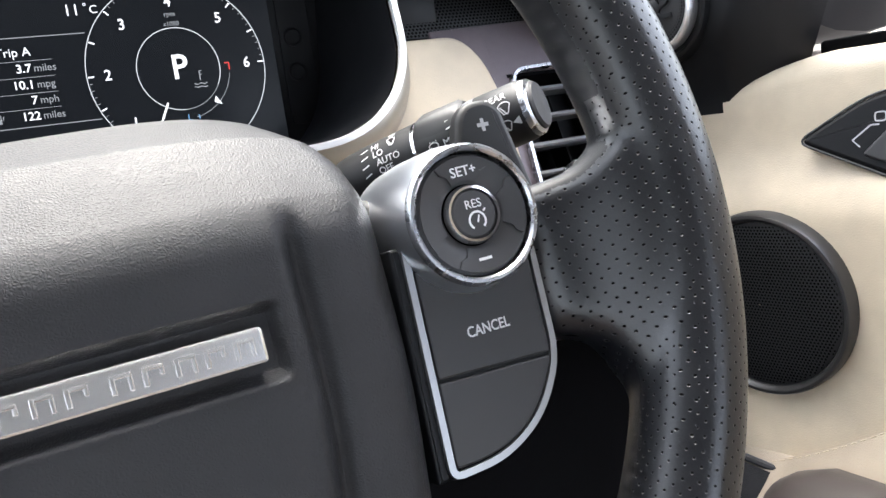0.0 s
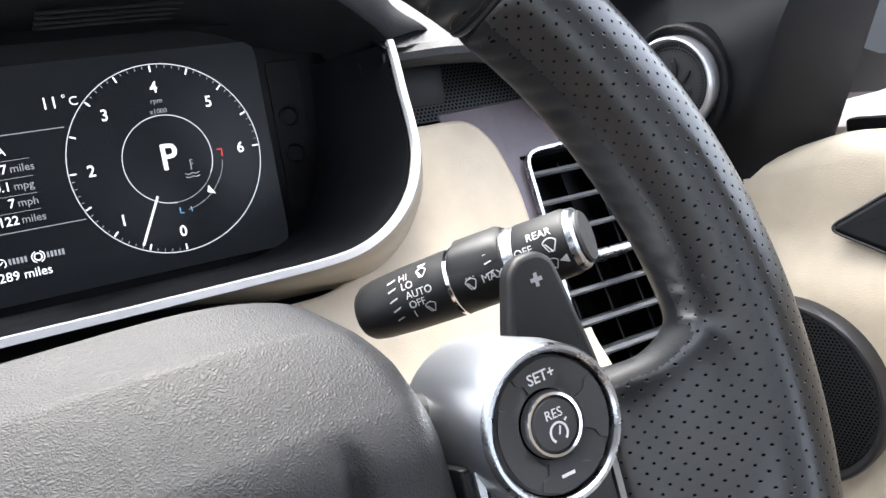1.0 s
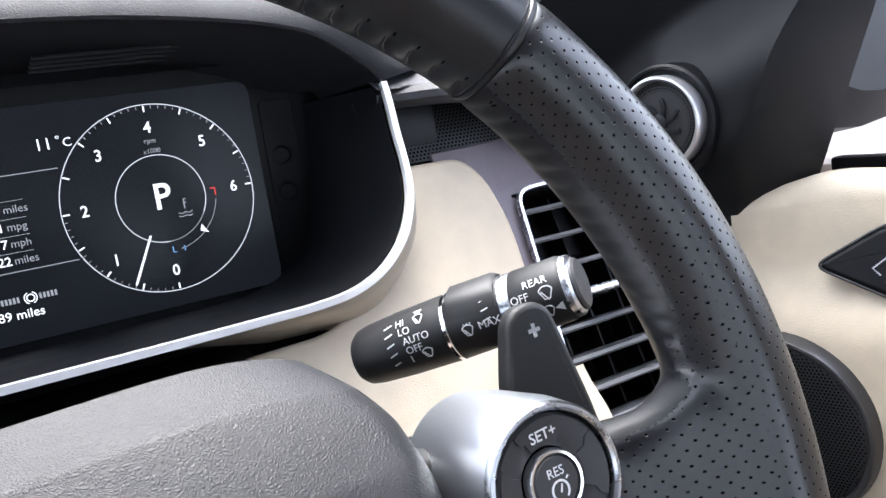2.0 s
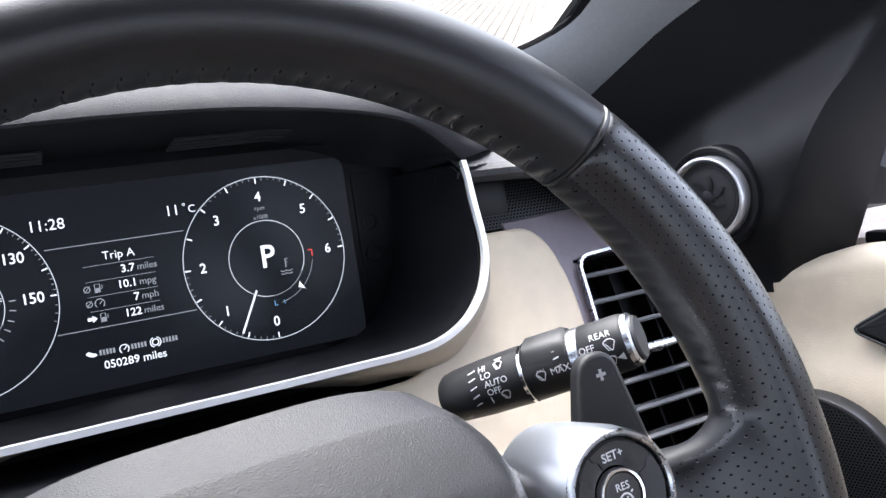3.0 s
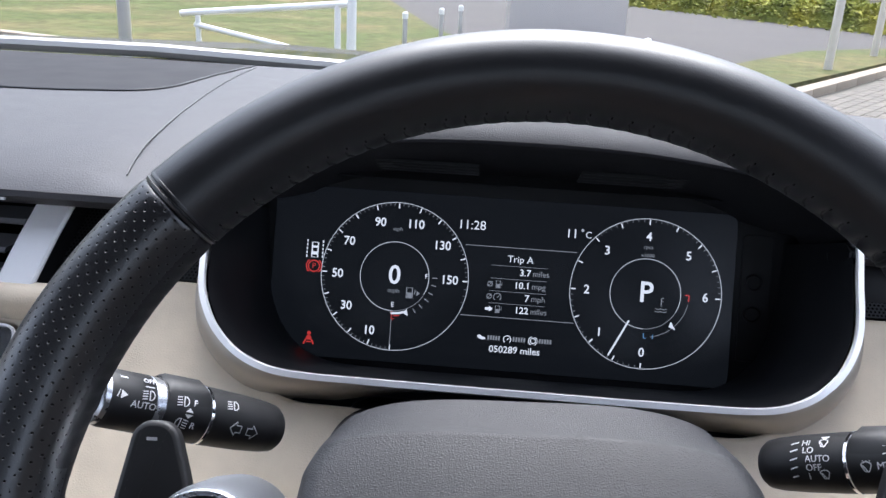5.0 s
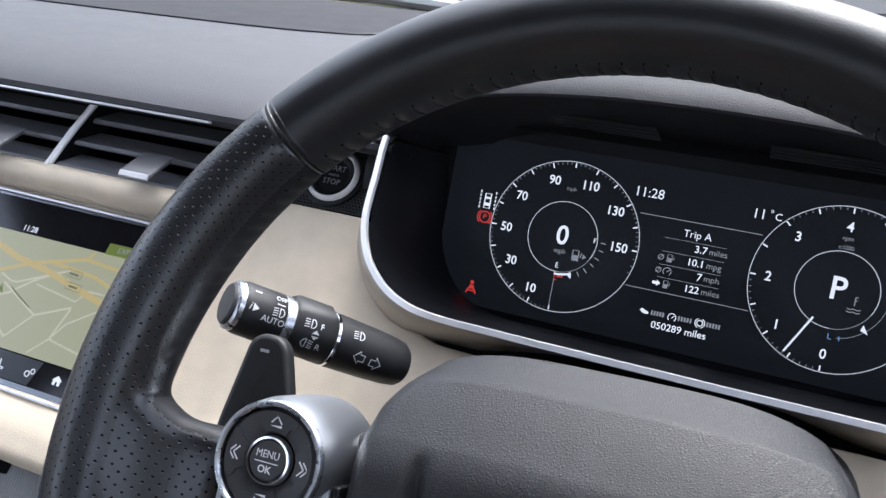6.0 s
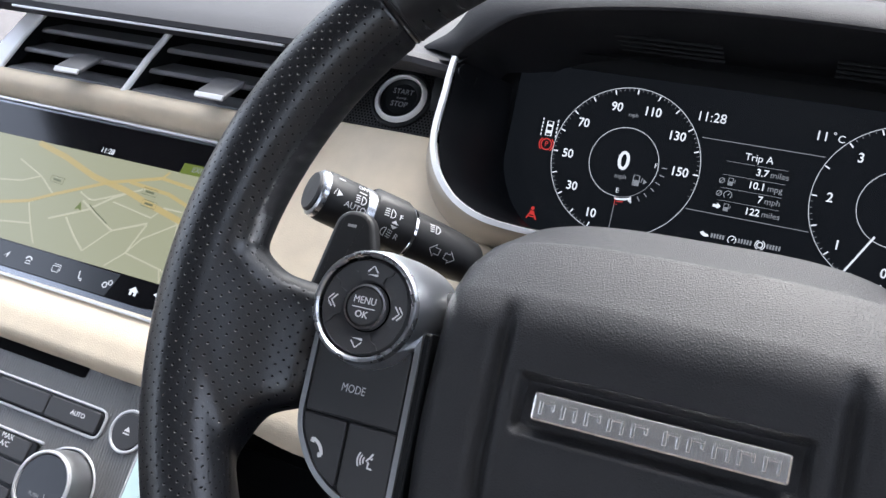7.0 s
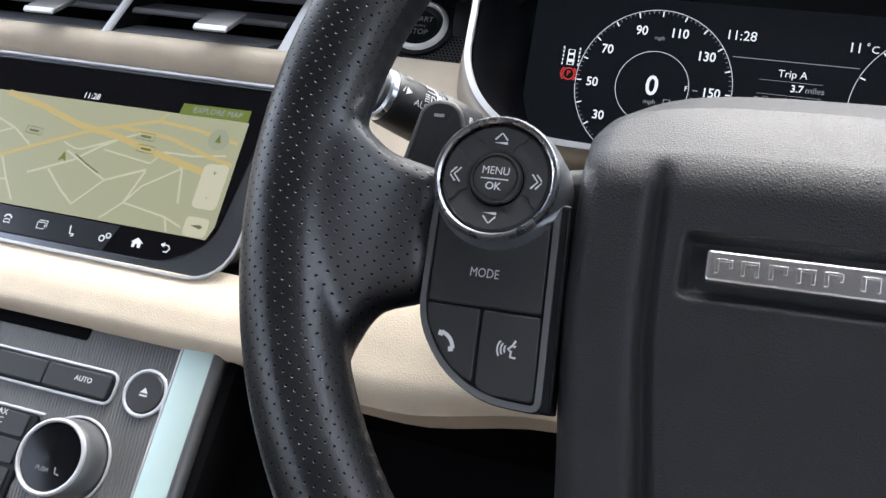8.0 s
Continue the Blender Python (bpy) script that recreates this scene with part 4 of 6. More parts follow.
lit(merge(fill(arc(-132.7, -41.2, 1.3, 0, 360, 12)[:-1], Y), fill([(-134.0, -42.8), (-131.4, -42.8), (-130.6, -45.6), (-134.8, -45.6)], Y), stroke([(-134.6, -45.4), (-136.0, -48.4)], 1.0, Y), stroke([(-130.8, -45.4), (-129.4, -48.4)], 1.0, Y), stroke([(-134.4, -46.8), (-131.0, -46.8)], 0.8, Y)), RED, screen, "belt_icon")

# ---- steering wheel, drawn in its own plane: x right, z up, y away from the driver ----
wheel = thing("steering_wheel", WHEEL, "black leather steering wheel with perforated grips and silver controls", "steering wheel")
LACE = 2.35
R0, RA, RY, RX0, RZ0 = 167.0, 15.3, 17.0, 0.0, -0.8


def rim_ring(a, n=28, ra=RA, ry=RY, grow=0.0):
    c, s = math.cos(radians(a)), math.sin(radians(a))
    out = []
    for i in range(n):
        t = 2 * math.pi * i / n
        rho, y = R0 + (ra + grow) * math.cos(t), -3.0 - (ry + grow) * math.sin(t)
        out.append((RX0 + rho * c, y, RZ0 + rho * s))
    return out


def with_holes(ob, side):
    """Lays the hole pattern on the grip: round the tube on the rim, flat on the spoke."""
    me = ob.data
    lay = me.uv_layers.new(name="holes")
    for poly in me.polygons:
        c = poly.center / MM
        rho = math.hypot(c.x, c.z)
        flat = rho < R0 - RA * 0.55 and abs(c.z + 10) < 60 and abs(poly.normal.y) > 0.55
        for li in poly.loop_indices:
            v = me.vertices[me.loops[li].vertex_index].co / MM
            if flat:
                lay.data[li].uv = (v.x, v.z)
            else:
                r = math.hypot(v.x, v.z)
                t = math.atan2(-(v.y + 3), r - R0)
                if t < -math.pi / 2:
                    t += 2 * math.pi
                lay.data[li].uv = (t * 16.5, math.atan2(v.z, v.x if side > 0 else -v.x) * R0)


def lace_depth(a, t, first, step, reach0=146.0, lean=0.018):
    """How far the skin is pulled in at angle a round the wheel and t round the tube: a fold at every lacing hole."""
    wave = (0.5 + 0.5 * math.cos(2 * math.pi * (a - first - lean * (t - 176)) / step)) ** 1.6
    return wave * smoothstep(212, 192, t) * smoothstep(reach0, 176, t)


def gather(me, side):
    """Pulls the skin in at every lacing hole, so that it stands in small folds between them."""
    for v in me.vertices:
        x, y, z = v.co / MM
        x *= side
        r = math.hypot(x, z - RZ0)
        a = math.degrees(math.atan2(z - RZ0, x))
        if 8 < a < 44:
            along = smoothstep(8, 13, a)
            first = 10 + LACE / 2
        elif -61 < a < -26:
            along = smoothstep(-26, -31, a)
            first = -60 + LACE / 2
        else:
            continue
        t = math.degrees(math.atan2(-(y + 3), r - R0)) % 360
        if not 110 < t < 215 or r > R0 + 8:
            continue
        v.co -= v.normal * (0.48 * along * lace_depth(a, t, first, LACE, 158.0) * MM)


def grip(side):
    """One perforated grip grown together with its spoke."""
    rings = [rim_ring(a, 28, RA + 0.35 + 0.6 * smoothstep(42, 20, a), RY + 0.35 + 0.6 * smoothstep(42, 20, a)) for a in np.linspace(-62, 44, 54)]
    slices = []
    for i in range(27):
        x = 123.5 + i * 1.3
        top = 10 + 1.2 * smoothstep(124, 136, x) + 6 * smoothstep(136, 150, x) ** 1.5 + 22 * smoothstep(145, 168, x) ** 1.4
        foot = -35 - 5 * smoothstep(124, 138, x) - 24 * smoothstep(134, 146, x) ** 1.6 - 18 * smoothstep(142, 160, x)
        back = 26 - 17 * smoothstep(126, 150, x)
        face = 4.5 + 4.0 * smoothstep(129, 123, x) - 20.5 * smoothstep(125, 160, x)
        slices.append([(x, y, z) for y, z in rounded([(face, foot), (face, top), (back, top), (back, foot)], [12, 9, 6, 6], 5)])
    arm = loft(slices)
    tubes = loft(rings)
    if side < 0:
        bmesh.ops.scale(arm, vec=(-1, 1, 1), verts=arm.verts)
        for v in tubes.verts:
            v.co.x = 2 * RX0 - v.co.x
    bm = merge(tubes, arm)
    bmesh.ops.recalc_face_normals(bm, faces=bm.faces)
    ob = part("grip", bm, HOLED, wheel, "perforated black leather grip and spoke")
    rm = ob.modifiers.new("fuse", "REMESH")
    rm.mode, rm.voxel_size, rm.use_smooth_shade = "VOXEL", 0.0011, True
    sm = ob.modifiers.new("soften", "SMOOTH")
    sm.factor, sm.iterations = 0.6, 46
    bpy.context.view_layer.update()
    done = bpy.data.meshes.new_from_object(ob.evaluated_get(bpy.context.evaluated_depsgraph_get()))
    ob.modifiers.clear()
    ob.data = done
    gather(done, side)
    for p in done.polygons:
        p.use_smooth = True
    done.materials.clear()
    done.materials.append(HOLED)
    done.materials.append(BACKSKIN)
    for p in done.polygons:
        c = p.center / MM
        a = math.degrees(math.atan2(-(c.y + 3), math.hypot(c.x, c.z - RZ0) - R0)) % 360
        rise = math.degrees(math.atan2(c.z - RZ0, abs(c.x)))
        p.material_index = int((158 if rise > 12 or rise < -40 else 183) < a < 300 and math.hypot(c.y + 3, math.hypot(c.x, c.z - RZ0) - R0) < 19 or p.normal.z > 0.5 and math.hypot(c.x, c.z) < 152 and abs(c.z) < 40)
    with_holes(ob, side)
    return ob


grip(1)
grip(-1)
TOP_STEP = 2.6


def laced_ring(a, n=56):
    """A section of the smooth upper rim, scalloped along the lacing on its inner side."""
    c, s = math.cos(radians(a)), math.sin(radians(a))
    out = []
    for i in range(n):
        t = 360 * i / n
        k = 0.75 * lace_depth(a, t, 44 + TOP_STEP / 2, TOP_STEP, 158.0, 0.0)
        rho, y = R0 + (RA - k) * math.cos(radians(t)), -3.0 - (RY - k) * math.sin(radians(t))
        out.append((RX0 + rho * c, y, RZ0 + rho * s))
    return out


part("rim_top", loft([laced_ring(44.6 + (135.4 - 44.6) * i / 280) for i in range(281)]), LEATHER, wheel, "smooth black leather upper rim")
part("rim_bottom", loft([rim_ring(-62 - 56 * i / 30, 24) for i in range(31)]), LEATHER, wheel, "smooth black leather lower rim")
for a in (44.3, 135.7):
    part("seam", loft([rim_ring(a - 0.75, 40, grow=-0.4), rim_ring(a - 0.5, 40, grow=0.12), rim_ring(a - 0.18, 40, grow=0.12), rim_ring(a - 0.05, 40, grow=-0.5), rim_ring(a + 0.08, 40, grow=-0.5), rim_ring(a + 0.25, 40, grow=0.05), rim_ring(a + 0.6, 40, grow=-0.4)]), LEATHER, wheel, "rolled leather seam")


def stitches(a0, a1, name, pucker=False):
    """Thread loops on the rim's inner side, each between two needle holes, lying in the folds."""
    bits, pits = [], []
    step = LACE if pucker else TOP_STEP
    for k in range(int((a1 - a0) / step)):
        a = a0 + step * (k + 0.5)
        jitter = RNG.uniform(-0.12, 0.12)

        def on_skin(da, t, sink):
            c, s = math.cos(radians(a + da)), math.sin(radians(a + da))
            rho, y = R0 + (RA + sink) * math.cos(radians(t)), -3.0 - (RY + sink) * math.sin(radians(t))
            return RX0 + rho * c, y, RZ0 + rho * s

        deep = 0.62 if pucker else 0.5
        bits.append(tube([on_skin(-0.7 + jitter, 206, -0.6), on_skin(-0.35 + jitter, 197, -deep + 0.1), on_skin(0.1, 188, -deep), on_skin(0.25, 178, -deep - 0.2), on_skin(0.3, 172, -deep - 0.5)], 0.42, 6, up=(0.2, 0.1, 0.9)))
        for da in ((-0.32, 0.32) if pucker else (0.0,)):
            t0 = (166 if pucker else 163) + RNG.uniform(-1.5, 1.5)
            pits.append(tube([on_skin(da + jitter, t0, -0.32), on_skin(da * 0.8 + jitter, t0 + 3.0, -0.42), on_skin(da * 0.5 + jitter, t0 + 6.0, -0.7)], 0.50 if pucker else 0.34, 6, up=(0.2, 0.1, 0.9)))
    part(name, merge(*bits), THREAD, wheel, "black lacing along the inner rim", kind="stuff")
    part("needle_hole", merge(*pits), DARK, wheel, "dark needle holes", kind="stuff")


stitches(44, 136, "lacing")
stitches(10, 43, "lacing", True)
stitches(137, 170, "lacing", True)
stitches(-60, -28, "lacing", True)
stitches(209.45, 240, "lacing", True)


# the airbag cover: a crowned shield with side grooves and a sunken bed for the badge
def cover_point(s, t):
    z = 49.0 - t * 165.0
    top = max(0.0, z - 8) / 41.0
    half = 79.5 - 7.5 * smoothstep(-20, -110, z) - 11.0 * (max(0.0, top - 0.5) / 0.5) ** 1.4
    x = s * half
    a = abs(x)
    y = 3.5 + 3.0 * (a / 75) ** 2
    y += 66.0 * min(top, 0.3) ** 2 + 46.0 * max(0.0, top - 0.3) + 36.0 * max(0.0, top - 0.755)
    if top > 0:
        z = 8 + top * (50.5 - 8.5 * abs(s) ** 4)
    edge = max(0.0, a - (half - 9.0)) / 9.0
    y += (11.0 - 5.0 * top) * (1 - math.sqrt(max(0.0, 1 - min(1, edge) ** 2)))
    fade = smoothstep(22, 6, z)
    y += 4.8 * fade * math.exp(-((a - (half - 25.5)) / 3.1) ** 2)
    y -= 1.2 * fade * math.exp(-((a - (half - 16)) / 8.0) ** 2)
    bed = smoothstep(46.5, 42.5, a) * smoothstep(-2.5, -6.0, z) * smoothstep(-24.0, -19.5, z)
    y += 4.6 * bed
    return x, y, z


def cover_sheet():
    n, m = 210, 230
    rows = []
    for j in range(m + 1):
        t = j / m
        rows.append([cover_point(math.sin(math.pi / 2 * (-1 + 2 * i / n)) * 0.35 + (-1 + 2 * i / n) * 0.65, t) for i in range(n + 1)])
    out = []
    for r in rows:
        out.append([(r[0][0] * 0.985, max(50, r[0][1] + 3), r[0][2])] + r + [(r[-1][0] * 0.985, max(50, r[-1][1] + 3), r[-1][2])])
    first = [(p[0] * 0.97, max(p[1], 46.0) + 6, p[2] - 1.0) for p in out[0]]
    return loft([first] + out, closed=False, cap=False)


cover = part("airbag_cover", cover_sheet(), GRAIN, wheel, "grained dark grey airbag cover with a sunken badge bed")
badge = part("badge", prism(rect(-38.4, 39.6, -17.6, -8.4, 1.4), 2.0, 8.0, 0.8, 2), NICKEL, wheel, "mirror bright badge bar with raised plain bars")
for i, x in enumerate((-33.4, -26.2, -18.6, -11.2, -4.0, 5.6, 12.8, 20.2, 27.2, 34.4)):
    part("raised_bar", merge(prism(rect(x - 2.6, x - 1.4, -15.2, -10.8, 0.2), 1.5, 2.2, 0.2), prism(rect(x - 1.6, x + 2.4, -11.7, -10.8, 0.2), 1.5, 2.2, 0.2), prism(rect(x + 1.4, x + 2.4, -15.2 if i % 2 else -13.4, -11.5, 0.2), 1.6, 2.2, 0.2)), NICKEL, badge)
part("rear_shell", prism(rounded([(-124, -30), (124, -30), (128, 8), (104, 16), (70, 22), (-70, 22), (-104, 16), (-128, 8)], 14), 25, 62, 7, 3), STALK, wheel, "dark plastic shell behind the spokes")


def control(side):
    """A control pod: satin barrel, chrome ring, four-way pad, centre button, and the key plate under it."""
    cx, cz = 104.0 * side, 5.8
    pod = part("control_pod", lathe([(22.4, 42), (22.6, 30), (21.6, 10), (20.4, 2.5), (20.0, 1.0), (18.4, 1.2)], 72, cx, cz), BARREL, wheel, "satin silver barrel of a thumb control")
    part("chrome_ring", lathe([(20.3, 2.6), (20.1, 0.6), (19.4, -0.5), (18.5, -0.5), (17.8, 0.2), (17.6, 3.0)], 72, cx, cz), SATIN, pod, "chrome ring")
    part("dial_pad", lathe([(17.5, 3.4), (17.2, 1.6), (16.4, 1.0), (13.0, 1.7), (9.6, 2.5), (8.8, 3.2)], 64, cx, cz), KEY, pod, "black four-way pad")
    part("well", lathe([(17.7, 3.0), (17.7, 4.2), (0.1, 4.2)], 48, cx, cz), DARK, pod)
    for k in range(4):
        rows = []
        for r in (9.7, 11.0, 12.6, 14.2, 15.4, 16.3):
            half = 24 + 7 * smoothstep(12.4, 13.4, r)
            yy = 1.0 + (16.4 - r) * 0.2 - 0.5
            arc_row = [(cx + r * math.cos(radians(90 * k + half * (u / 5 - 1))), yy, cz + r * math.sin(radians(90 * k + half * (u / 5 - 1)))) for u in range(11)]
            ends = [(cx + r * math.cos(radians(90 * k + h)), yy + 1.0, cz + r * math.sin(radians(90 * k + h))) for h in (-half - 1.0, half + 1.0)]
            rows.append([ends[0], *arc_row, ends[1]])
        rows.append([(x, y + 1.2, z) for x, y, z in rows[-1]])
        part("pad_arm", loft(rows, closed=False, cap=False), KEY, pod)
    button = part("centre_button", lathe([(7.0, 4.0), (7.0, 1.2), (6.3, 0.3), (3.5, 0.05), (0.1, 0.0)], 48, cx, cz), KEY, pod, "black centre button")
    part("button_ring", lathe([(8.5, 4.0), (8.4, 1.0), (7.9, 0.2), (7.2, 0.3), (7.0, 1.6)], 56, cx, cz), CHROME, pod, "thin chrome ring")

    def mirrored(pts):
        return [(x * side, z) for x, z in pts]

    rim = rounded(mirrored([(83.2, 2), (80.0, -64.2), (98, -63.8), (113, -56.5), (123.6, -41), (125.2, 2)]), [2, 3, 7, 9, 8, 2], 5)
    plate = part("key_plate", prism(rim, 10.2, 26, 1.5, 2), PLASTIC, wheel, "key plate in a satin metal frame")
    part("plate_frame", sweep([(x, 9.8, z) for x, z in rounded(mirrored([(84.2, 2), (81.2, -62.8), (97.6, -62.4), (112, -55.4), (122.4, -40.6), (124.0, 2)]), [2, 3, 7, 9, 8, 2], 5)], [(-1.0, -0.6), (-0.5, -1.2), (0.5, -1.2), (1.0, -0.6), (1.0, 1.2), (-1.0, 1.2)], True, up=(0, -1, 0)), EDGE, plate, "thin satin metal frame")
    part("plate_edge", prism(rounded(mirrored([(84.4, 2), (81.2, -63.8), (77.0, -63.8), (80.2, 2)]), 0.8, 2), 10.4, 24, 1.2, 3), PLASTIC, plate, "black plastic side")
    y0 = 8.9
    upper = rounded(mirrored([(85.8, 0), (84.3, -33.8 if side < 0 else -36.2), (121.0, -34.2 if side < 0 else -38.2), (122.4, 0)]), 1.0, 2)
    keys = [part("key", prism(upper, y0, 14, 0.6, 2), KEY, plate)]
    if side > 0:
        keys.append(part("key", prism(rounded([(84.2, -37.2), (82.8, -61.0), (97.4, -60.8), (110.8, -54.6), (120.4, -41), (120.8, -39.2)], [1, 2, 9, 10, 6, 1], 4), y0, 14, 0.6, 2), KEY, plate))
    else:
        keys.append(part("key", prism(rounded([(-84.2, -34.9), (-82.8, -61.0), (-97.6, -60.8), (-101.6, -58.6), (-102.6, -34.9)], [1, 2, 6, 2, 1], 3), y0, 14, 0.6, 2), KEY, plate))
        keys.append(part("key", prism(rounded([(-103.6, -34.9), (-102.6, -58.2), (-111.2, -54.0), (-120.2, -41), (-121.0, -34.9)], [1, 2, 8, 6, 1], 3), y0, 14, 0.6, 2), KEY, plate))
    return pod, button, keys


right_pod, right_button, right_keys = control(1)
left_pod, left_button, left_keys = control(-1)
RX, LX, CZ = 104.0, -104.0, 5.8
part("lettering", words("SET+", 3.9, RX + 0.2, CZ + 12.2, 0.95, spin=2, bold=0.04), INK, right_pod)
part("minus", fill(rect(RX - 2.0, RX + 2.0, CZ - 13.2, CZ - 12.4), 0.95), INK, right_pod)
part("lettering", words("RES", 3.4, RX, CZ + 2.6, -0.05), INK, right_button)
part("cruise_icon", merge(stroke(arc(RX + 0.2, CZ - 2.1, 2.5, -50, 230, 16), 0.6, 0.0), stroke([(RX + 0.2, CZ - 2.6), (RX + 1.0, CZ - 0.6)], 0.5, 0.0), stroke([(RX + 2.6, CZ + 0.2), (RX + 3.4, CZ + 0.8)], 0.5, 0.0)), INK, right_button)
part("lettering", words("CANCEL", 4.3, RX - 0.8, -26.2, 8.85, bold=0.06, wide=0.84), INK, right_keys[0])
part("lettering", merge(words("MENU", 3.6, LX, CZ + 2.0, -0.03, bold=0.02, wide=0.9), words("OK", 3.4, LX - 0.2, CZ - 3.0, -0.03, bold=0.06), fill(rect(LX - 4.4, LX + 4.4, CZ - 0.75, CZ - 0.4), 0.0)), INK, left_button)
part("lettering", words("MODE", 4.2, LX - 0.2, -23.5, 8.85, bold=0.06, wide=0.80), INK, left_keys[0])
for sgn in (1, -1):
    z = CZ + sgn * 12.4
    part("step_icon", merge(stroke([(LX - 2.0, z), (LX, z + sgn * 2.3), (LX + 2.0, z)], 0.55, 0.9), fill([(LX - 2.1, z - sgn * 1.0), (LX + 2.1, z - sgn * 0.5), (LX + 2.1, z - sgn * 1.4)], 0.9)), INK, left_pod)
    x = LX + sgn * 12.8
    part("skip_icon", merge(*[stroke([(x - sgn * (1.4 - d), CZ + 2.3), (x + sgn * (0.6 + d), CZ), (x - sgn * (1.4 - d), CZ - 2.3)], 0.55, 0.9) for d in (0, 1.5)]), INK, left_pod)
part("handset_icon", merge(stroke(arc(-116.2, -49.4, 6.0, 10, 75, 12), 1.2, 8.8), stroke([(-114.7, -43.3), (-115.0, -44.9)], 1.6, 8.78), stroke([(-110.2, -48.4), (-111.7, -48.7)], 1.6, 8.78)), INK, left_keys[2])
part("voice_icon", merge(*[stroke(arc(-92.2, -46.0, r, 145, 215, 8), 0.55, 8.8) for r in (1.9, 3.0, 4.1)], stroke([(-90.8, -43.0), (-91.6, -44.5), (-92.9, -45.9), (-91.9, -46.4), (-91.9, -48.2), (-90.2, -48.3)], 0.7, 8.8), fill([(-90.4, -44.4), (-91.6, -44.8), (-90.9, -45.4)], 8.8)), INK, left_keys[1])

for side in (1, -1):
    pts = [(134.4, 45.8), (142.5, 46.2), (147.4, 42.4), (153.5, 8), (155, -14), (118, -10), (123.5, 22), (130.2, 42)]
    paddle = part("shift_paddle", prism(rounded([(x * side, z) for x, z in pts], [4, 5, 5, 6, 3, 3, 6, 4], 4), 44, 50, 2.2, 3), STALK, wheel, "black gear shift paddle")
    if side > 0:
        part("plus_mark", merge(fill(rect(136.6, 141.0, 36.6, 37.9), 43.9), fill(rect(138.15, 139.45, 35.0, 39.4), 43.9)), material("grey_mark", (0.30, 0.30, 0.31), 0.5), paddle)
    else:
        part("minus_mark", fill(rect(-141.4, -137.4, 38.6, 39.8), 43.9), bpy.data.materials["grey_mark"], paddle)

# ---- column stalks ----
LONG = 1.243


def stalk(side, name, label):
    """A stalk pointing out and towards the driver; local x runs along it from the column to the tip."""
    root, tip = (Vector((119.2, -143, -69.3)), Vector((177.0, -209, -46.5))) if side > 0 else (Vector((-121.5, -142, -72.6)), Vector((-180.0, -208, -50.4)))
    d = (tip - root).normalized()
    back = Vector((0, 1, 0))
    back = (back - d * back.dot(d)).normalized()
    if side > 0:
        up = d.cross(back)
    else:
        up = -d.cross(back)
    m = Matrix((d, back, up)).transposed().to_4x4()
    m.translation = root * MM
    base = thing(name, CAR @ m, label, "stalk", "column stalks")

    def turned(profile, n=40, flat=0.93):
        return loft([[(x * LONG, -r * math.cos(2 * math.pi * i / n) * 1.0, r * flat * math.sin(2 * math.pi * i / n)) for i in range(n)] for x, r in profile])

    part("root", turned([(-4.4, 7), (-3.8, 10.0), (-2.0, 11.7), (2, 12.6), (12, 13.4), (29.6, 13.9)]), STALK, base)
    part("thin_ring", turned([(29.6, 13.8), (29.8, 14.1), (30.8, 14.1), (31.0, 13.8)]), CHROME, base, "thin chrome ring")
    part("collar", turned([(31.0, 13.5), (31.6, 13.8), (47.6, 13.4), (48.2, 13.1)]), STALK, base, "twist collar")
    part("collar_tab", loft([[(x, y, z) for y, z in ((-11, 7.5), (-8.5, h - 2.0), (-5, h), (5, h), (8.5, h - 2.0), (11, 7.5))] for x, h in ((38.6, 12.6), (40.4, 14.0), (57.5, 13.7), (59.3, 12.4))]), STALK, base)
    part("bright_band", turned([(48.2, 13.0), (48.4, 13.2), (51.6, 13.1), (51.8, 12.9)]), SATIN, base, "bright metal band with an index mark")
    part("index_mark", bent(fill(rect(60.6, 63.4, -3.0, -1.4)), 13.3), STALK, base)
    part("end_barrel", turned([(51.8, 12.9), (52.2, 13.2), (66.0, 12.9), (67.6, 12.3), (68.2, 11.4)]), STALK, base, "rotating end barrel")
    cap_ring = part("end_cap", turned([(67.4, 11.0), (67.6, 12.2), (69.4, 12.0), (70.0, 11.2), (70.2, 10.2)]), SATIN, base, "satin metal end ring")
    part("end_face", turned([(69.6, 10.4), (70.8, 10.3), (71.6, 9.4), (71.9, 0.2)]), KEY, cap_ring, "dark end face")
    return base


wiper = stalk(1, "wiper_stalk", "black wiper stalk with white legends and chrome rings")


def legend(base, bm, radius=12.9, name="legend"):
    radius += 0.85 if radius > 12.6 else 0.8
    mid = (min(v.co.x for v in bm.verts) + max(v.co.x for v in bm.verts)) / 2
    for v in bm.verts:
        v.co.x += mid * (LONG - 1)
        v.co.z += 4.8
    return part(name, bent(bm, radius), INK, base)


for text, z in (("HI", 9.4), ("LO", 5.8), ("AUTO", 2.0), ("OFF", -1.7), ("1", -5.4)):
    legend(wiper, words(text, 4.0, 15.4 - z * 0.12, z, -0.05, "LEFT"))
    legend(wiper, stroke([(10.2, z - 0.6), (13.6, z + 0.4)], 0.5, -0.05), 12.5)


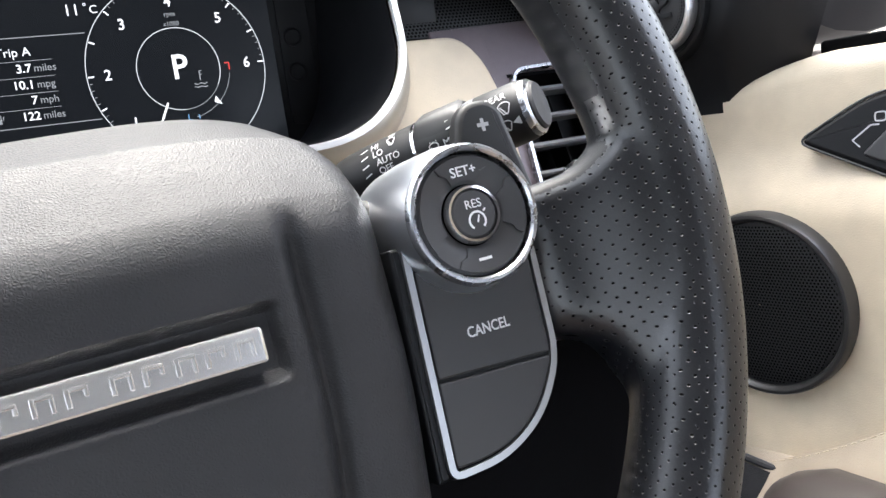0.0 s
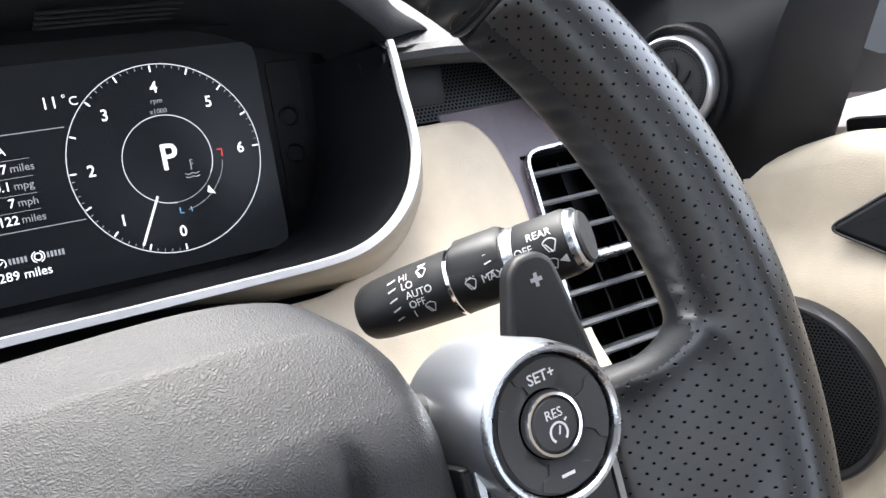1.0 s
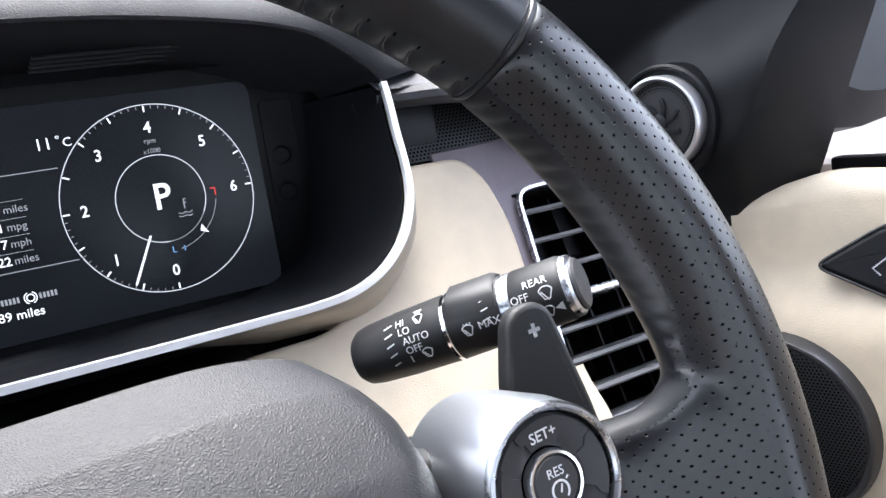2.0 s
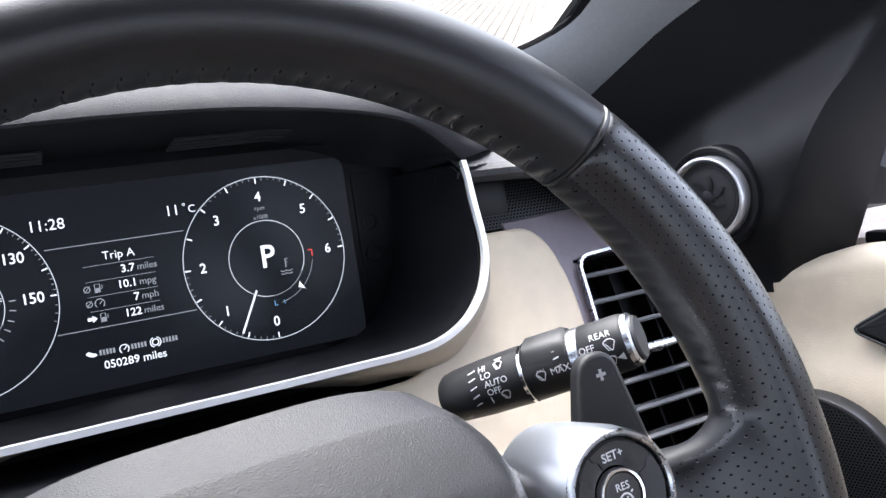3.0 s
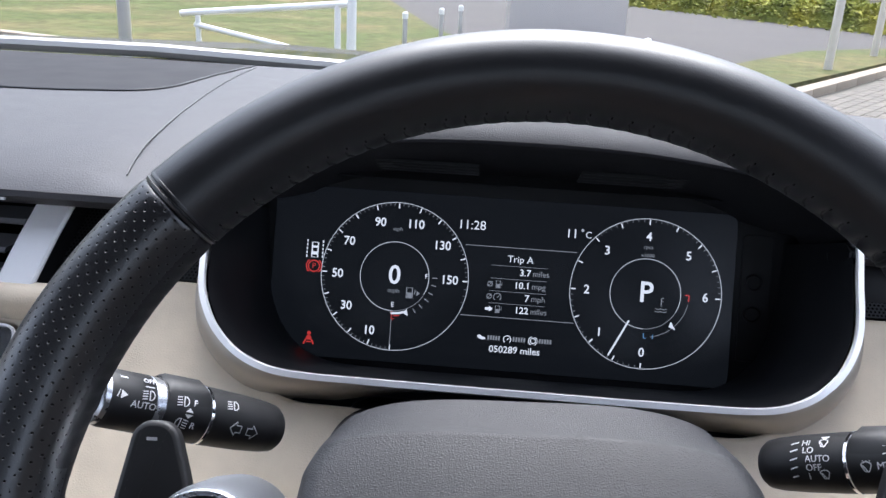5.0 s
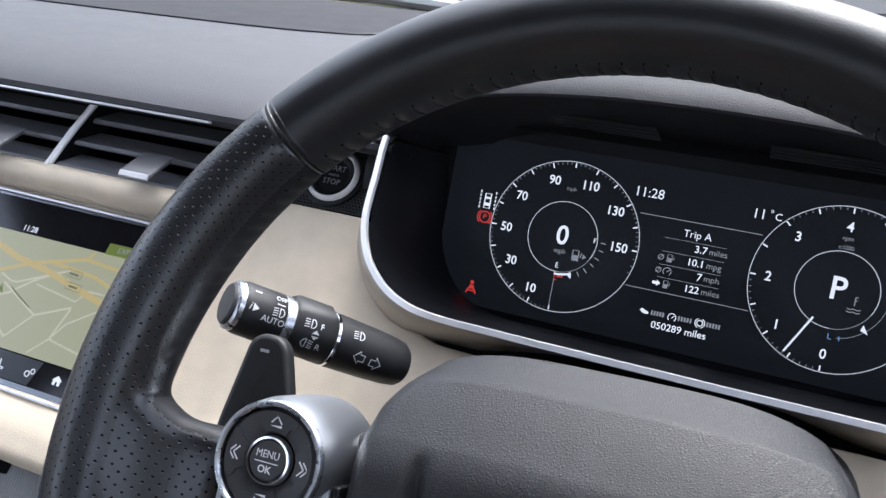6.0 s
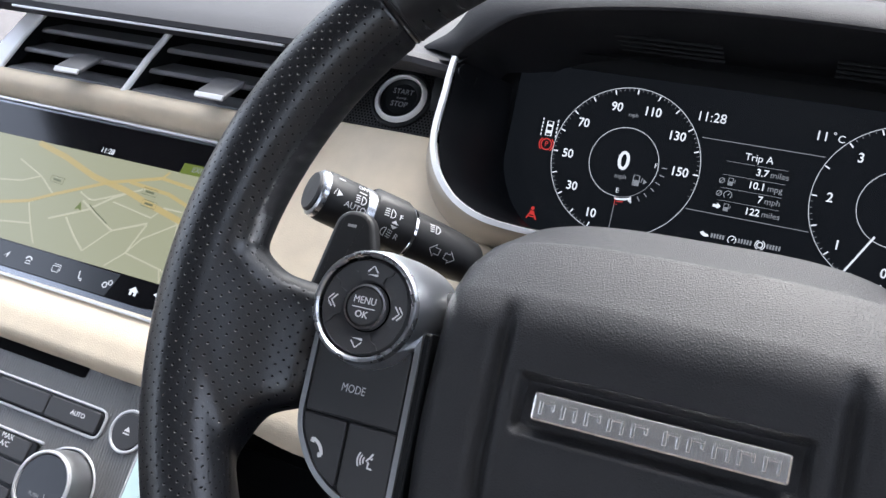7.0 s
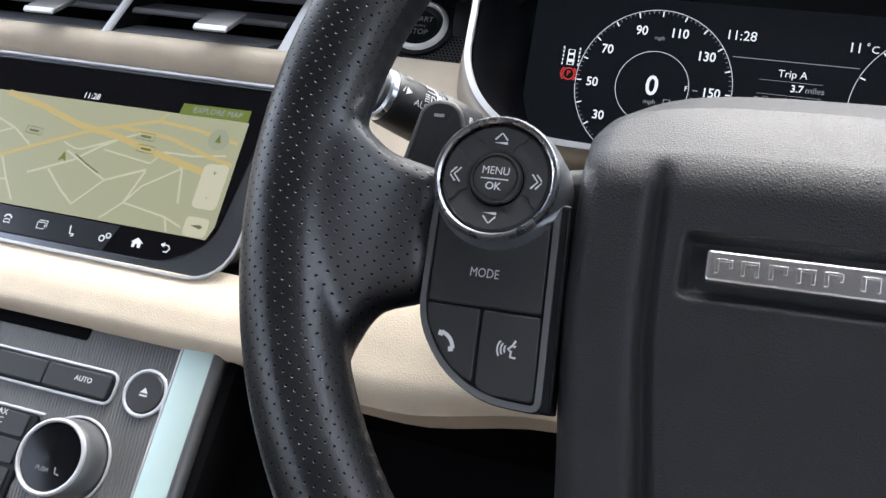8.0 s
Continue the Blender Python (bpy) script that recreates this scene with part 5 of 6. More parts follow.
def wiper_icon(x, z, s=1.0, dots=False):
    bits = [stroke(arc(x, z, 2.2 * s, 35, 145, 8), 0.4, -0.05), stroke([(x - 1.8 * s, z + 1.2 * s), (x - 0.7 * s, z - 1.1 * s), (x + 0.7 * s, z - 1.1 * s), (x + 1.8 * s, z + 1.2 * s)], 0.4, -0.05), stroke([(x - 1.2 * s, z + 1.0 * s), (x + 0.4 * s, z - 1.4 * s)], 0.4, -0.05)]
    if dots:
        bits += [stroke([(x - 1.4 + i * 1.4, z + 3.0), (x - 1.0 + i * 1.4, z + 3.0)], 0.4, -0.05) for i in range(3)]
    return merge(*bits)


legend(wiper, wiper_icon(22.8, -5.2, 1.15))
legend(wiper, merge(wiper_icon(22.6, 8.6, 1.1), fill([(20.8, 12.6), (24.6, 12.8), (22.6, 10.8)], -0.05)))
legend(wiper, wiper_icon(37.4, -2.2, 1.2, True), 13.0)
legend(wiper, words("MAX", 4.2, 44.4, -1.4, -0.05), 13.0)
for k in range(4):
    legend(wiper, stroke([(42.8, 10.4 - 3.5 * k), (45.6, 10.9 - 3.5 * k)], 0.5, -0.05), 13.0)
legend(wiper, words("REAR", 4.0, 60.4, 6.6, -0.05), 12.4)
legend(wiper, words("OFF", 4.0, 55.0, 2.4, -0.05), 12.5)
legend(wiper, words("INT", 4.0, 55.2, -2.0, -0.05), 12.5)
legend(wiper, wiper_icon(63.0, 1.0, 1.4), 12.2)
legend(wiper, merge(wiper_icon(61.6, -5.6, 1.2), fill([(64.2, -4.6), (67.4, -3.0), (67.4, -6.4)], -0.05)), 12.2)

light = stalk(-1, "light_stalk", "black light and indicator stalk with white legends and chrome rings")


def flipped(bm):
    """Legends on the stalk that points the other way."""
    for v in bm.verts:
        v.co.x = -v.co.x
    return bm


def legend_l(bm, radius=12.9, name="legend"):
    return legend(light, flipped(bm), radius, name)


def arrow(x, z, s, d):
    p = [(0, 2.6), (0, 1.3), (-2.2, 1.3), (-2.2, -1.3), (0, -1.3), (0, -2.6), (2.6, 0)]
    return stroke([(x + d * a * s, z + b * s) for a, b in p], 0.45, -0.05, closed=True)


def lamp_icon(x, z, d, s=1.0):
    return merge(stroke(arc(x, z, 1.8 * s, -90, 90, 8) if d > 0 else arc(x, z, 1.8 * s, 90, 270, 8), 0.42, -0.05, closed=True), *[stroke([(x - d * 0.9 * s, z - 1.4 * s + k * 0.95 * s), (x - d * 2.9 * s, z - 1.7 * s + k * 0.95 * s)], 0.36, -0.05) for k in range(4)])


legend_l(arrow(-19.6, -3.0, 1.2, -1))
legend_l(arrow(-12.8, -3.4, 1.2, 1))
legend_l(lamp_icon(-21.6, 7.0, 1, 1.2))
legend_l(merge(lamp_icon(-42.4, 4.6, 1, 1.2), words("F", 4.0, -37.0, 4.4, -0.05)), 13.0)
legend_l(merge(lamp_icon(-42.6, -4.8, -1, 1.2), words("R", 4.0, -36.4, -5.2, -0.05)), 13.0)
legend_l(merge(fill([(-41.6, 0.4), (-37.8, 0.4), (-39.7, 2.1)], -0.05), fill([(-41.6, -0.6), (-37.8, -0.6), (-39.7, -2.3)], -0.05)), 13.0)
legend_l(words("AUTO", 4.0, -56.6, -0.6, -0.05), 12.5)
legend_l(lamp_icon(-54.8, 4.0, 1, 1.15), 12.5)
legend_l(merge(words("OFF", 3.2, -55.0, 10.6, -0.05), stroke([(-57, 7.6), (-53, 7.6)], 0.45, -0.05)), 12.5)
legend_l(merge(words("i", 4.6, -66.6, 2.6, -0.05, shear=0.3), fill([(-65.0, 4.2), (-65.0, 0.6), (-62.2, 2.4)], -0.05)), 12.2)
legend_l(stroke([(-62.5, 10.2), (-65.6, 10.2)], 0.5, -0.05), 12.2)

column = thing("steering_column", CAR, "black plastic steering column shroud", "column")
part("shroud", loft([[(x * k, y, z * k - 92 - (1 - k) * 10) for x, z in rounded([(-92, -46), (92, -46), (98, 4), (84, 22), (-84, 22), (-98, 4)], 16)] for y, k in ((-205, 0.62), (-190, 0.9), (-150, 1.0), (-60, 1.05))]), PLASTIC, column)

# ---- centre air vents ----
TABGREY = material("tab_plastic", (0.075, 0.075, 0.08), 0.45, vary=0.06, bump=0.15, bump_scale=2500, distance=0.0001)
VANE = material("vent_slat", (0.11, 0.11, 0.118), 0.42, vary=0.1, bump=0.2, bump_scale=2500, distance=0.0001)


def vent_unit(name, m, x0, x1, z0, z1, slats, tab, label, group, frame_mat, tab_mat=SILVER, lean=0.0, slant=0.0, vanes=5, deep=10.0, skew=0.0):
    """A vent box with slats, upright vanes behind and a sliding tab; lean shifts the foot sideways."""
    base = thing(name, m, label, "air vent", group)
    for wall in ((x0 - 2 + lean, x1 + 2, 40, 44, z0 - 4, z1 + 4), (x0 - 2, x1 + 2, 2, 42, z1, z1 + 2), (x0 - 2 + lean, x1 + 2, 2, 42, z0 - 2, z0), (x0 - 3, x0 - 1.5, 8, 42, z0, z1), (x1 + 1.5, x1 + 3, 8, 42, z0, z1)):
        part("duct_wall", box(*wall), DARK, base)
    for k in range(slats):
        z = z0 + (z1 - z0) * (k + 0.5) / slats
        o = lean * (1 - (k + 0.55) / slats)
        sec = [(-deep + 1, -1.9), (-deep, -0.8), (-deep + 1, 0.9), (deep, 0.8), (deep, -0.4)]
        rings = [[(x, 8 + a * math.cos(radians(slant)) - b * math.sin(radians(slant)), z + a * math.sin(radians(slant)) + b) for a, b in sec] for x in (x0 + o + 0.5, x1 - 0.5)]
        part("slat", loft(rings), VANE, base)
    for k in range(vanes):
        x = x0 + (x1 - x0) * (k + 0.5) / vanes
        part("vane", box(x - 0.6, x + 0.6, 20, 36, z0, z1), PLASTIC, base)
    if tab:
        tx, tz = tab
        t = part("tab", loft([[(x, y, z) for x, z in rect(tx - 11.5 * k, tx + 11.5 * k, tz - 9 + (y + 18) * 1.5 - h, tz - 9 + (y + 18) * 1.5 + h, 0.8, 2)] for y, k, h in ((-18.6, 0.96, 1.6), (-17.6, 1.0, 2.6), (-7, 1.0, 2.4), (-5.5, 0.9, 1.5))]), TABGREY, base, "grey sliding tab")
        part("tab_tip", prism(rect(tx - 11.0, tx + 11.0, tz - 12.4, tz - 8.6, 0.8, 2), -20.0, -18.2, 0.4), tab_mat, t, "bright tip")
    for ob in [o for o in base.children_recursive if not o.name.startswith("tab")] if skew else ():
        for v in ob.data.vertices:
            v.co.x += skew * (v.co.z - (z0 + z1) / 2 * MM)
    return base


VM = FASCIA @ at(0, -10, 0)
for i, (x0, x1, tx) in enumerate(((-528, -413.5, -455.5), (-406, -294, -331.5))):
    vent_unit("centre_vent", VM, x0, x1, -23.5, 31, 3, (tx, -14.0), "black centre air vent with three slats and a sliding tab", "centre vents", PLASTIC, slant=48, vanes=0, deep=9.5, skew=0.37)
for x_top, x_foot, w in ((-399, -420, 5.0), (-270.5, -285, 22.0), (-527, -550, 18.0)):
    div = thing("vent_divider", VM, "bright silver divider between the vents", "trim", "vent dividers")
    spine = ((x_foot, -1.5, -25.5), ((x_foot + x_top) / 2, -4.5, 3), (x_top, -5.5, 31))
    part("blade", loft([[(x - w / 2, y + 3.0, z), (x - w / 2, y + 1.2, z), (x - w / 2 + 1.2, y, z), (x + w / 2 - 1.2, y, z), (x + w / 2, y + 1.2, z), (x + w / 2, y + 3.0, z)] for x, y, z in spine]), RING, div)
    part("core", loft([[(x - w / 2 + 0.6, y + 2.8, z), (x + w / 2 - 0.6, y + 2.8, z), (x + w / 2 - 0.6, 18, z), (x - w / 2 + 0.6, 18, z)] for x, y, z in spine]), PLASTIC, div, "black core behind the divider")
edge = thing("vent_trim", CAR, "thin bright line over the vents", "trim")
part("strip", box(-530, -290, -88, -85.6, 28.0, 29.6, 0.3), SILVER, edge)
part("shade", box(-560, -270, -66, -40, 30, 46, 2), PLASTIC, edge)

# ---- side vent in its chrome frame ----
side_vent = vent_unit("side_vent", FASCIA, 246, 335, -163, -31, 8, None, "black side air vent with eight slats in a chrome frame", "", CHROME, lean=-10, slant=8, vanes=4, deep=9.0)
part("frame", sweep([(x, 0.6, z) for x, z in rounded([(234, -166), (340, -163), (340, -24), (245.5, -28.5)], [6, 4, 4, 9], 5)], [(-0.9, -0.8), (0, -1.5), (0.9, -0.8), (0.9, 3), (-0.9, 3)], True, up=(0, -1, 0)), SATIN, side_vent, "chrome frame")
part("tab", prism(rect(257, 285, -94, -89.5, 1.5), -13, 6, 1.2, 2), SATIN, side_vent, "bright metal tab")

# ---- centre display with a street map ----
nav = thing("centre_display", NAV, "centre touch display showing a street map", "display")
N = 1.061
frame_line = rounded([(-545, -155 * N), (-279, -157 * N), (-276, -41.5 * N), (-545, -40 * N)], [4, 30, 8, 4], 8)
part("housing", prism(frame_line, -1.0, 14, 1.2), FRAME, nav, "satin grey display surround")
part("bright_line", sweep([(x, -1.8, z) for x, z in frame_line], [(-0.7, -0.5), (0, -1.0), (0.7, -0.5), (0.7, 2), (-0.7, 2)], True, up=(0, -1, 0)), SILVER, nav, "bright line round the surround")
glass_line = rounded([(-545, -151.5 * N), (-318, -151 * N), (-296, -134 * N), (-284, -43.5 * N), (-545, -43 * N)], [3, 16, 10, 8, 3], 6)
glass = part("glass", prism(glass_line, -1.9, -0.9, 0.3), GLOSS, nav, "black display glass")


def nav_q(x, z):
    return x, z * N


MY = -2.1
part("map", prism([nav_q(*p) for p in ((-540, -65), (-297.5, -64.6), (-297, -127), (-300, -134.5), (-540, -134.5))], MY, MY + 0.15), MAP, glass, "khaki street map")


def street(pts, w, mat, name="street", up=0.0):
    return part(name, stroke([nav_q(*p) for p in pts], w * 0.72, MY - 0.12 - up, 0.1), mat, glass)


for pts, w in (
    (((-540, -122), (-500, -116), (-456, -106), (-438, -98), (-418, -90), (-395, -81), (-383, -78), (-356, -71), (-330, -73), (-300, -78)), 3.2), (((-470, -66), (-440, -72), (-411, -80), (-380, -84), (-358, -89), (-307, -99)), 5.6),
    (((-380, -78), (-346, -80), (-315, -88), (-299, -91)), 3.4), (((-356, -71), (-352, -66)), 2.4)):
    street(pts, w, MAP_GOLD, "main_road", 0.02)
for pts, w in (
    (((-433, -114), (-404, -102), (-390, -92), (-379, -86)), 2.0), (((-411, -97), (-378, -111), (-353, -101)), 2.0), (((-419, -110), (-405, -121), (-394, -128)), 1.9), (((-416, -92), (-407, -95), (-402, -95), (-365, -80)), 1.6), (((-360, -122), (-353, -102)), 1.7), (((-325, -117), (-330, -97), (-345, -89)), 1.7),
    (((-386, -93), (-352, -97), (-345, -89), (-326, -89), (-305, -86)), 1.5), (((-394, -128), (-378, -111)), 1.5), (((-372, -133), (-360, -122), (-330, -126), (-318, -130)), 1.6), (((-480, -80), (-455, -88), (-438, -98)), 1.6), (((-500, -98), (-470, -94), (-455, -88)), 1.5), (((-456, -106), (-446, -120), (-436, -132)), 1.7), (((-540, -130), (-490, -126), (-446, -120)), 1.6), (((-330, -97), (-352, -111), (-360, -122)), 1.5), (((-330, -126), (-326, -134)), 1.5)):
    street(pts, w, MAP_WHITE)
for x, z in ((-361, -81.5), (-358, -89), (-440, -88)):
    part("road_shield", stroke([nav_q(x - 6, z - 1.8), nav_q(x + 6, z - 2.4), nav_q(x + 6, z + 1.8), nav_q(x - 6, z + 2.4)], 0.4, MY - 0.2, closed=True), MAP_DARK, glass)
    part("shield_bar", fill([nav_q(x - 3.6, z - 0.6), nav_q(x + 3.6, z - 1.0), nav_q(x + 3.6, z + 0.4), nav_q(x - 3.6, z + 0.8)], MY - 0.2, 0.05), MAP_DARK, glass)
part("name_bar", stroke([nav_q(-404, -98.5), nav_q(-396, -102.5), nav_q(-384, -107.5)], 0.9, MY - 0.2), MAP_DARK, glass)
part("position_arrow", fill([nav_q(-415, -104), nav_q(-412, -98), nav_q(-409, -104), nav_q(-412, -102.6)], MY - 0.2), MAP_GREEN, glass)
part("explore_button", prism([nav_q(*p) for p in ((-345, -65), (-344, -58.0), (-298.5, -57.4), (-298.5, -64.4))], MY - 0.1, MY + 0.1), MAP_GREEN, glass, "olive map button")
part("lettering", words("EXPLORE MAP", 5.3, -320, -61.2 * N, MY - 0.15, wide=0.98, shear=0.12), DIM, glass)
part("clock", words("11:28", 5.6, -409, -61.5 * N, MY - 0.1), WHITE, glass)
part("zoom_plate", prism(rounded([nav_q(*p) for p in ((-316, -118), (-316, -92), (-300, -91), (-300, -118))], 4), MY - 0.25, MY - 0.1), MAP_WHITE, glass)
part("zoom_plate", prism(rounded([nav_q(*p) for p in ((-316, -134), (-316, -123), (-301, -123), (-301, -134))], 3), MY - 0.25, MY - 0.1), MAP_WHITE, glass)
part("zoom_marks", merge(words("+", 5, -308, -97 * N, MY - 0.3), words("-", 5, -308, -111 * N, MY - 0.3), fill([nav_q(-312, -128), nav_q(-306, -129.4), nav_q(-304, -128), nav_q(-306, -127)], MY - 0.3)), MAP_DARK, glass)
part("compass", prism(arc(-313, -77 * N, 6.8, 0, 360, 24)[:-1], MY - 0.2, MY - 0.1), glow("map_disc", (0.30, 0.32, 0.22), 0.15), glass)
part("compass_arrow", fill([nav_q(-315, -79), nav_q(-313, -74), nav_q(-311, -79)], MY - 0.3), MAP_GREEN, glass)
part("icon_bar", prism([nav_q(*p) for p in ((-545, -150.5), (-362, -150.5), (-356, -135.4), (-545, -135.4))], MY, MY + 0.15), material("icon_bar", (0.02, 0.022, 0.025), 0.2), glass)
IZ = -143.0 * N


def icon(bits):
    bm = merge(*bits)
    xs = [v.co.x for v in bm.verts]
    mid = (min(xs) + max(xs)) / 2
    bmesh.ops.scale(bm, vec=(0.78, 1, 0.78), verts=bm.verts, space=Matrix.Translation((-mid, 0, -IZ)))
    return part("icon", bm, WHITE, glass)


icon([stroke([(-325, IZ + 2.5), (-320.5, IZ + 2.5), (-319, IZ), (-320.5, IZ - 2.6), (-323.5, IZ - 2.6)], 0.9, MY - 0.2), fill([(-327, IZ + 2.5), (-324, IZ + 4.4), (-324, IZ + 0.6)], MY - 0.2)])
icon([fill([(-346.6, IZ + 0.3), (-341.5, IZ + 4.2), (-336.4, IZ + 0.3), (-338, IZ + 0.3), (-338, IZ - 3.4), (-340.4, IZ - 3.4), (-340.4, IZ - 0.8), (-342.6, IZ - 0.8), (-342.6, IZ - 3.4), (-345, IZ - 3.4), (-345, IZ + 0.3)], MY - 0.2)])
icon([stroke(arc(-365.5, IZ - 1.4, 2.2, 0, 360, 16)[:-1], 0.9, MY - 0.2, closed=True), stroke(arc(-360.6, IZ + 1.4, 1.9, 0, 360, 16)[:-1], 0.8, MY - 0.2, closed=True)])
icon([stroke([(-388.6, IZ + 4), (-387.4, IZ - 2.4), (-383.4, IZ - 2.6)], 1.0, MY - 0.2), stroke([(-386, IZ - 3.8), (-383.6, IZ - 3.8)], 0.8, MY - 0.2)])
icon([stroke([(-412, IZ - 3), (-412, IZ + 2), (-405, IZ + 2), (-405, IZ - 3)], 0.7, MY - 0.2, closed=True), stroke([(-411, IZ + 3.6), (-403.4, IZ + 3.6), (-403.4, IZ - 1.4)], 0.6, MY - 0.2)])
icon([stroke(arc(-433, IZ - 0.5, 3.6, 20, 160, 10), 1.3, MY - 0.2), stroke([(-436, IZ - 3), (-430, IZ - 3), (-431, IZ - 0.4), (-435, IZ - 0.4)], 0.8, MY - 0.2, closed=True)])
icon([fill([(-456, IZ - 2), (-450, IZ + 3), (-452.4, IZ - 3), (-453, IZ - 0.2)], MY - 0.2)])

# ---- climate panel ----
FM = FASCIA @ at(0, 2.0, 0)
climate = thing("climate_controls", FM, "ribbed metal climate panel with black buttons and a knob", "control panel")
part("base", prism(rounded([(-560, -192 * K), (-288, -191.5 * K), (-268, -330 * K), (-560, -330 * K)], [2, 4, 2, 2]), -2, 20, 1.0), RIBBED, climate, "ribbed dark metal plate")
for k in range(136):
    x = -289 - k * 2.0
    part("rib", loft([[(x, -2.0, -193 * K), (x + 0.5, -2.55, -193 * K), (x + 1.0, -2.0, -193 * K)], [(x + 0.12 * 137, -2.0, -330 * K), (x + 0.5 + 0.12 * 137, -2.55, -330 * K), (x + 1.0 + 0.12 * 137, -2.0, -330 * K)]]), RIBBED, climate)
part("slot", prism(rect(-545, -350, -199 * K, -190 * K, 3), -3.0, 4, 0.5), DARK, climate, "black disc slot")


def bar_of_buttons(x0, x1, z0, z1, splits, name="button_bar"):
    row = part(name, prism(rect(x0, x1, z0 * K, z1 * K, 5), -4.4, 6, 1.2), PLASTIC, climate)
    part("bright_edge", sweep([(x, -3.4, z) for x, z in rect(x0 - 1, x1 + 1, z0 * K - 1, z1 * K + 1, 6)], circle(0.9, 8), True), SILVER, row, "thin silver edge")
    edges = [x0 + 1.5, *splits, x1 - 1.5]
    for a, b in zip(edges, edges[1:]):
        part("button", prism(rect(a + 0.4, b - 0.4, z0 * K + 1.2, z1 * K - 1.2, 2), -5.4, 0, 0.8), KEY, row)
    return row


row = bar_of_buttons(-545, -322.5, -226.5, -212.5, (-410, -366))
part("lettering", words("AUTO", 4.0, -341, -218.4 * K, -5.5, bold=0.06), INK, row)
eject = part("eject_button", lathe([(12.1 + 1.1 * math.cos(a), -3.0 - 1.1 * math.sin(a)) for a in np.linspace(-1.2, 4.3, 14)], 56), SILVER, climate, "round eject button in a silver ring")
eject.matrix_local = at(-303.5, 0, -217.5 * K)
part("cap", lathe([(11.1, 2), (11.0, -3.4), (10.2, -4.2), (0.1, -4.4)], 48), KEY, eject)
part("eject_icon", merge(fill([(-2.3, -0.2), (2.3, -0.2), (0, 2.7)], -4.5), fill(rect(-2.3, 2.3, -2.0, -1.1), -4.5)), INK, eject)
lower = part("button_block", prism(rounded([(-545, -304 * K), (-362, -304 * K), (-359, -240.5 * K), (-545, -240.5 * K)], 4), -4.2, 6, 1.2), PLASTIC, climate)
part("bright_edge", sweep([(-545, -4.0, -239.4 * K), (-356, -4.0, -239.4 * K)], circle(0.9, 8)), SILVER, lower)
for z0, z1, text in ((-253, -241.5, "MAX\nA/C"), (-266, -254.5, "A/C"), (-280, -268, ""), (-294, -282, "")):
    key = part("button", prism(rect(-420, -364, z0 * K, z1 * K, 1.5), -5.2, 0, 0.6), KEY, lower)
    if text:
        part("lettering", words(text, 4.6, -383, (z0 + z1) / 2 * K + (2.4 if "\n" in text else 0), -5.3, bold=0.1), INK, key)
knob = part("rotary_knob", lathe([(24.4 + 0.8 * math.cos(a), -3.0 - 0.8 * math.sin(a)) for a in np.linspace(-1.2, 4.3, 14)], 72), SILVER, climate, "large black rotary knob in a silver bezel")
knob.matrix_local = at(-332.0, 0, -278) @ Matrix.Diagonal((0.95, 1, 0.95, 1))
part("collar", lathe([(22.8, 2), (22.6, -6), (21.6, -14), (20.9, -18.5), (19.9, -19.6), (18.6, -19.2), (18.2, -16)], 64), EDGE, knob, "satin silver knob barrel")
part("face_ring", lathe([(20.8, -18.6), (20.4, -19.8), (19.4, -20.3), (18.5, -19.8), (18.3, -18.4)], 64), SILVER, knob, "bright ring round the face")
face = part("face", lathe([(18.3, -14), (18.2, -18.2), (17.6, -18.8), (0.1, -19.0)], 56), GLOSS, knob, "gloss black face with a printed legend")
part("legend", merge(words("PUSH", 3.4, -2.2, -7.0, -19.1), stroke([(5.4, -4.4), (6.4, -7.8), (9.0, -8.0)], 0.7, -19.1)), DIM, knob)
trim = thing("console_trim", FM, "pale satin aluminium strip beside the climate panel", "trim")
part("strip", loft([[(a, -4.0, z), (b - 7, -5.0, z), (b - 5.5, -4.6, z), (b - 5.5, 14, z), (a, 14, z)] for a, b, z in ((-290, -266, -190.5 * K), (-288.5, -264.5, -262 * K), (-286, -262, -335 * K))]), ALU, trim)
part("edge_line", tube([(-291, -3.6, -190.5 * K), (-289.5, -3.6, -262 * K), (-287, -3.6, -335 * K)], 0.7, 8), SILVER, trim)
part("rounded_edge", loft([[(b - 5.4, -4.9, z), (b - 3.6, -4.8, z), (b - 1.6, -3.8, z), (b - 0.4, -1.8, z), (b, 1.0, z), (b, 14, z), (b - 5.4, 14, z)] for b, z in ((-266, -190.5 * K), (-264.5, -262 * K), (-262, -335 * K))]), EDGE, trim, "rounded satin edge")
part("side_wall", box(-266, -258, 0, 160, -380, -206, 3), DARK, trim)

# ---- the driver's door, pillar and speakers ----
door = thing("door_panel", CAR, "cream leather door panel with a black mirror corner", "door panel", kind="")


def door_x(y, z):
    x = 352 + (-160 - y) * 0.22
    x = min(x, 388) if y < -160 else max(x, 330)
    x += 16 * smoothstep(-125, -85, z)
    x -= 10 * smoothstep(-200, -285, z)
    return x


def dip(y):
    """The top edge sinks towards the dashboard."""
    return 9.0 * smoothstep(-172, -112, y)


def fold(y):
    """The crease over the armrest climbs towards the seat."""
    return 49 * (max(0.0, -110 - y) / 117) ** 1.6


ys = [-60 - 6 * i for i in range(120)]
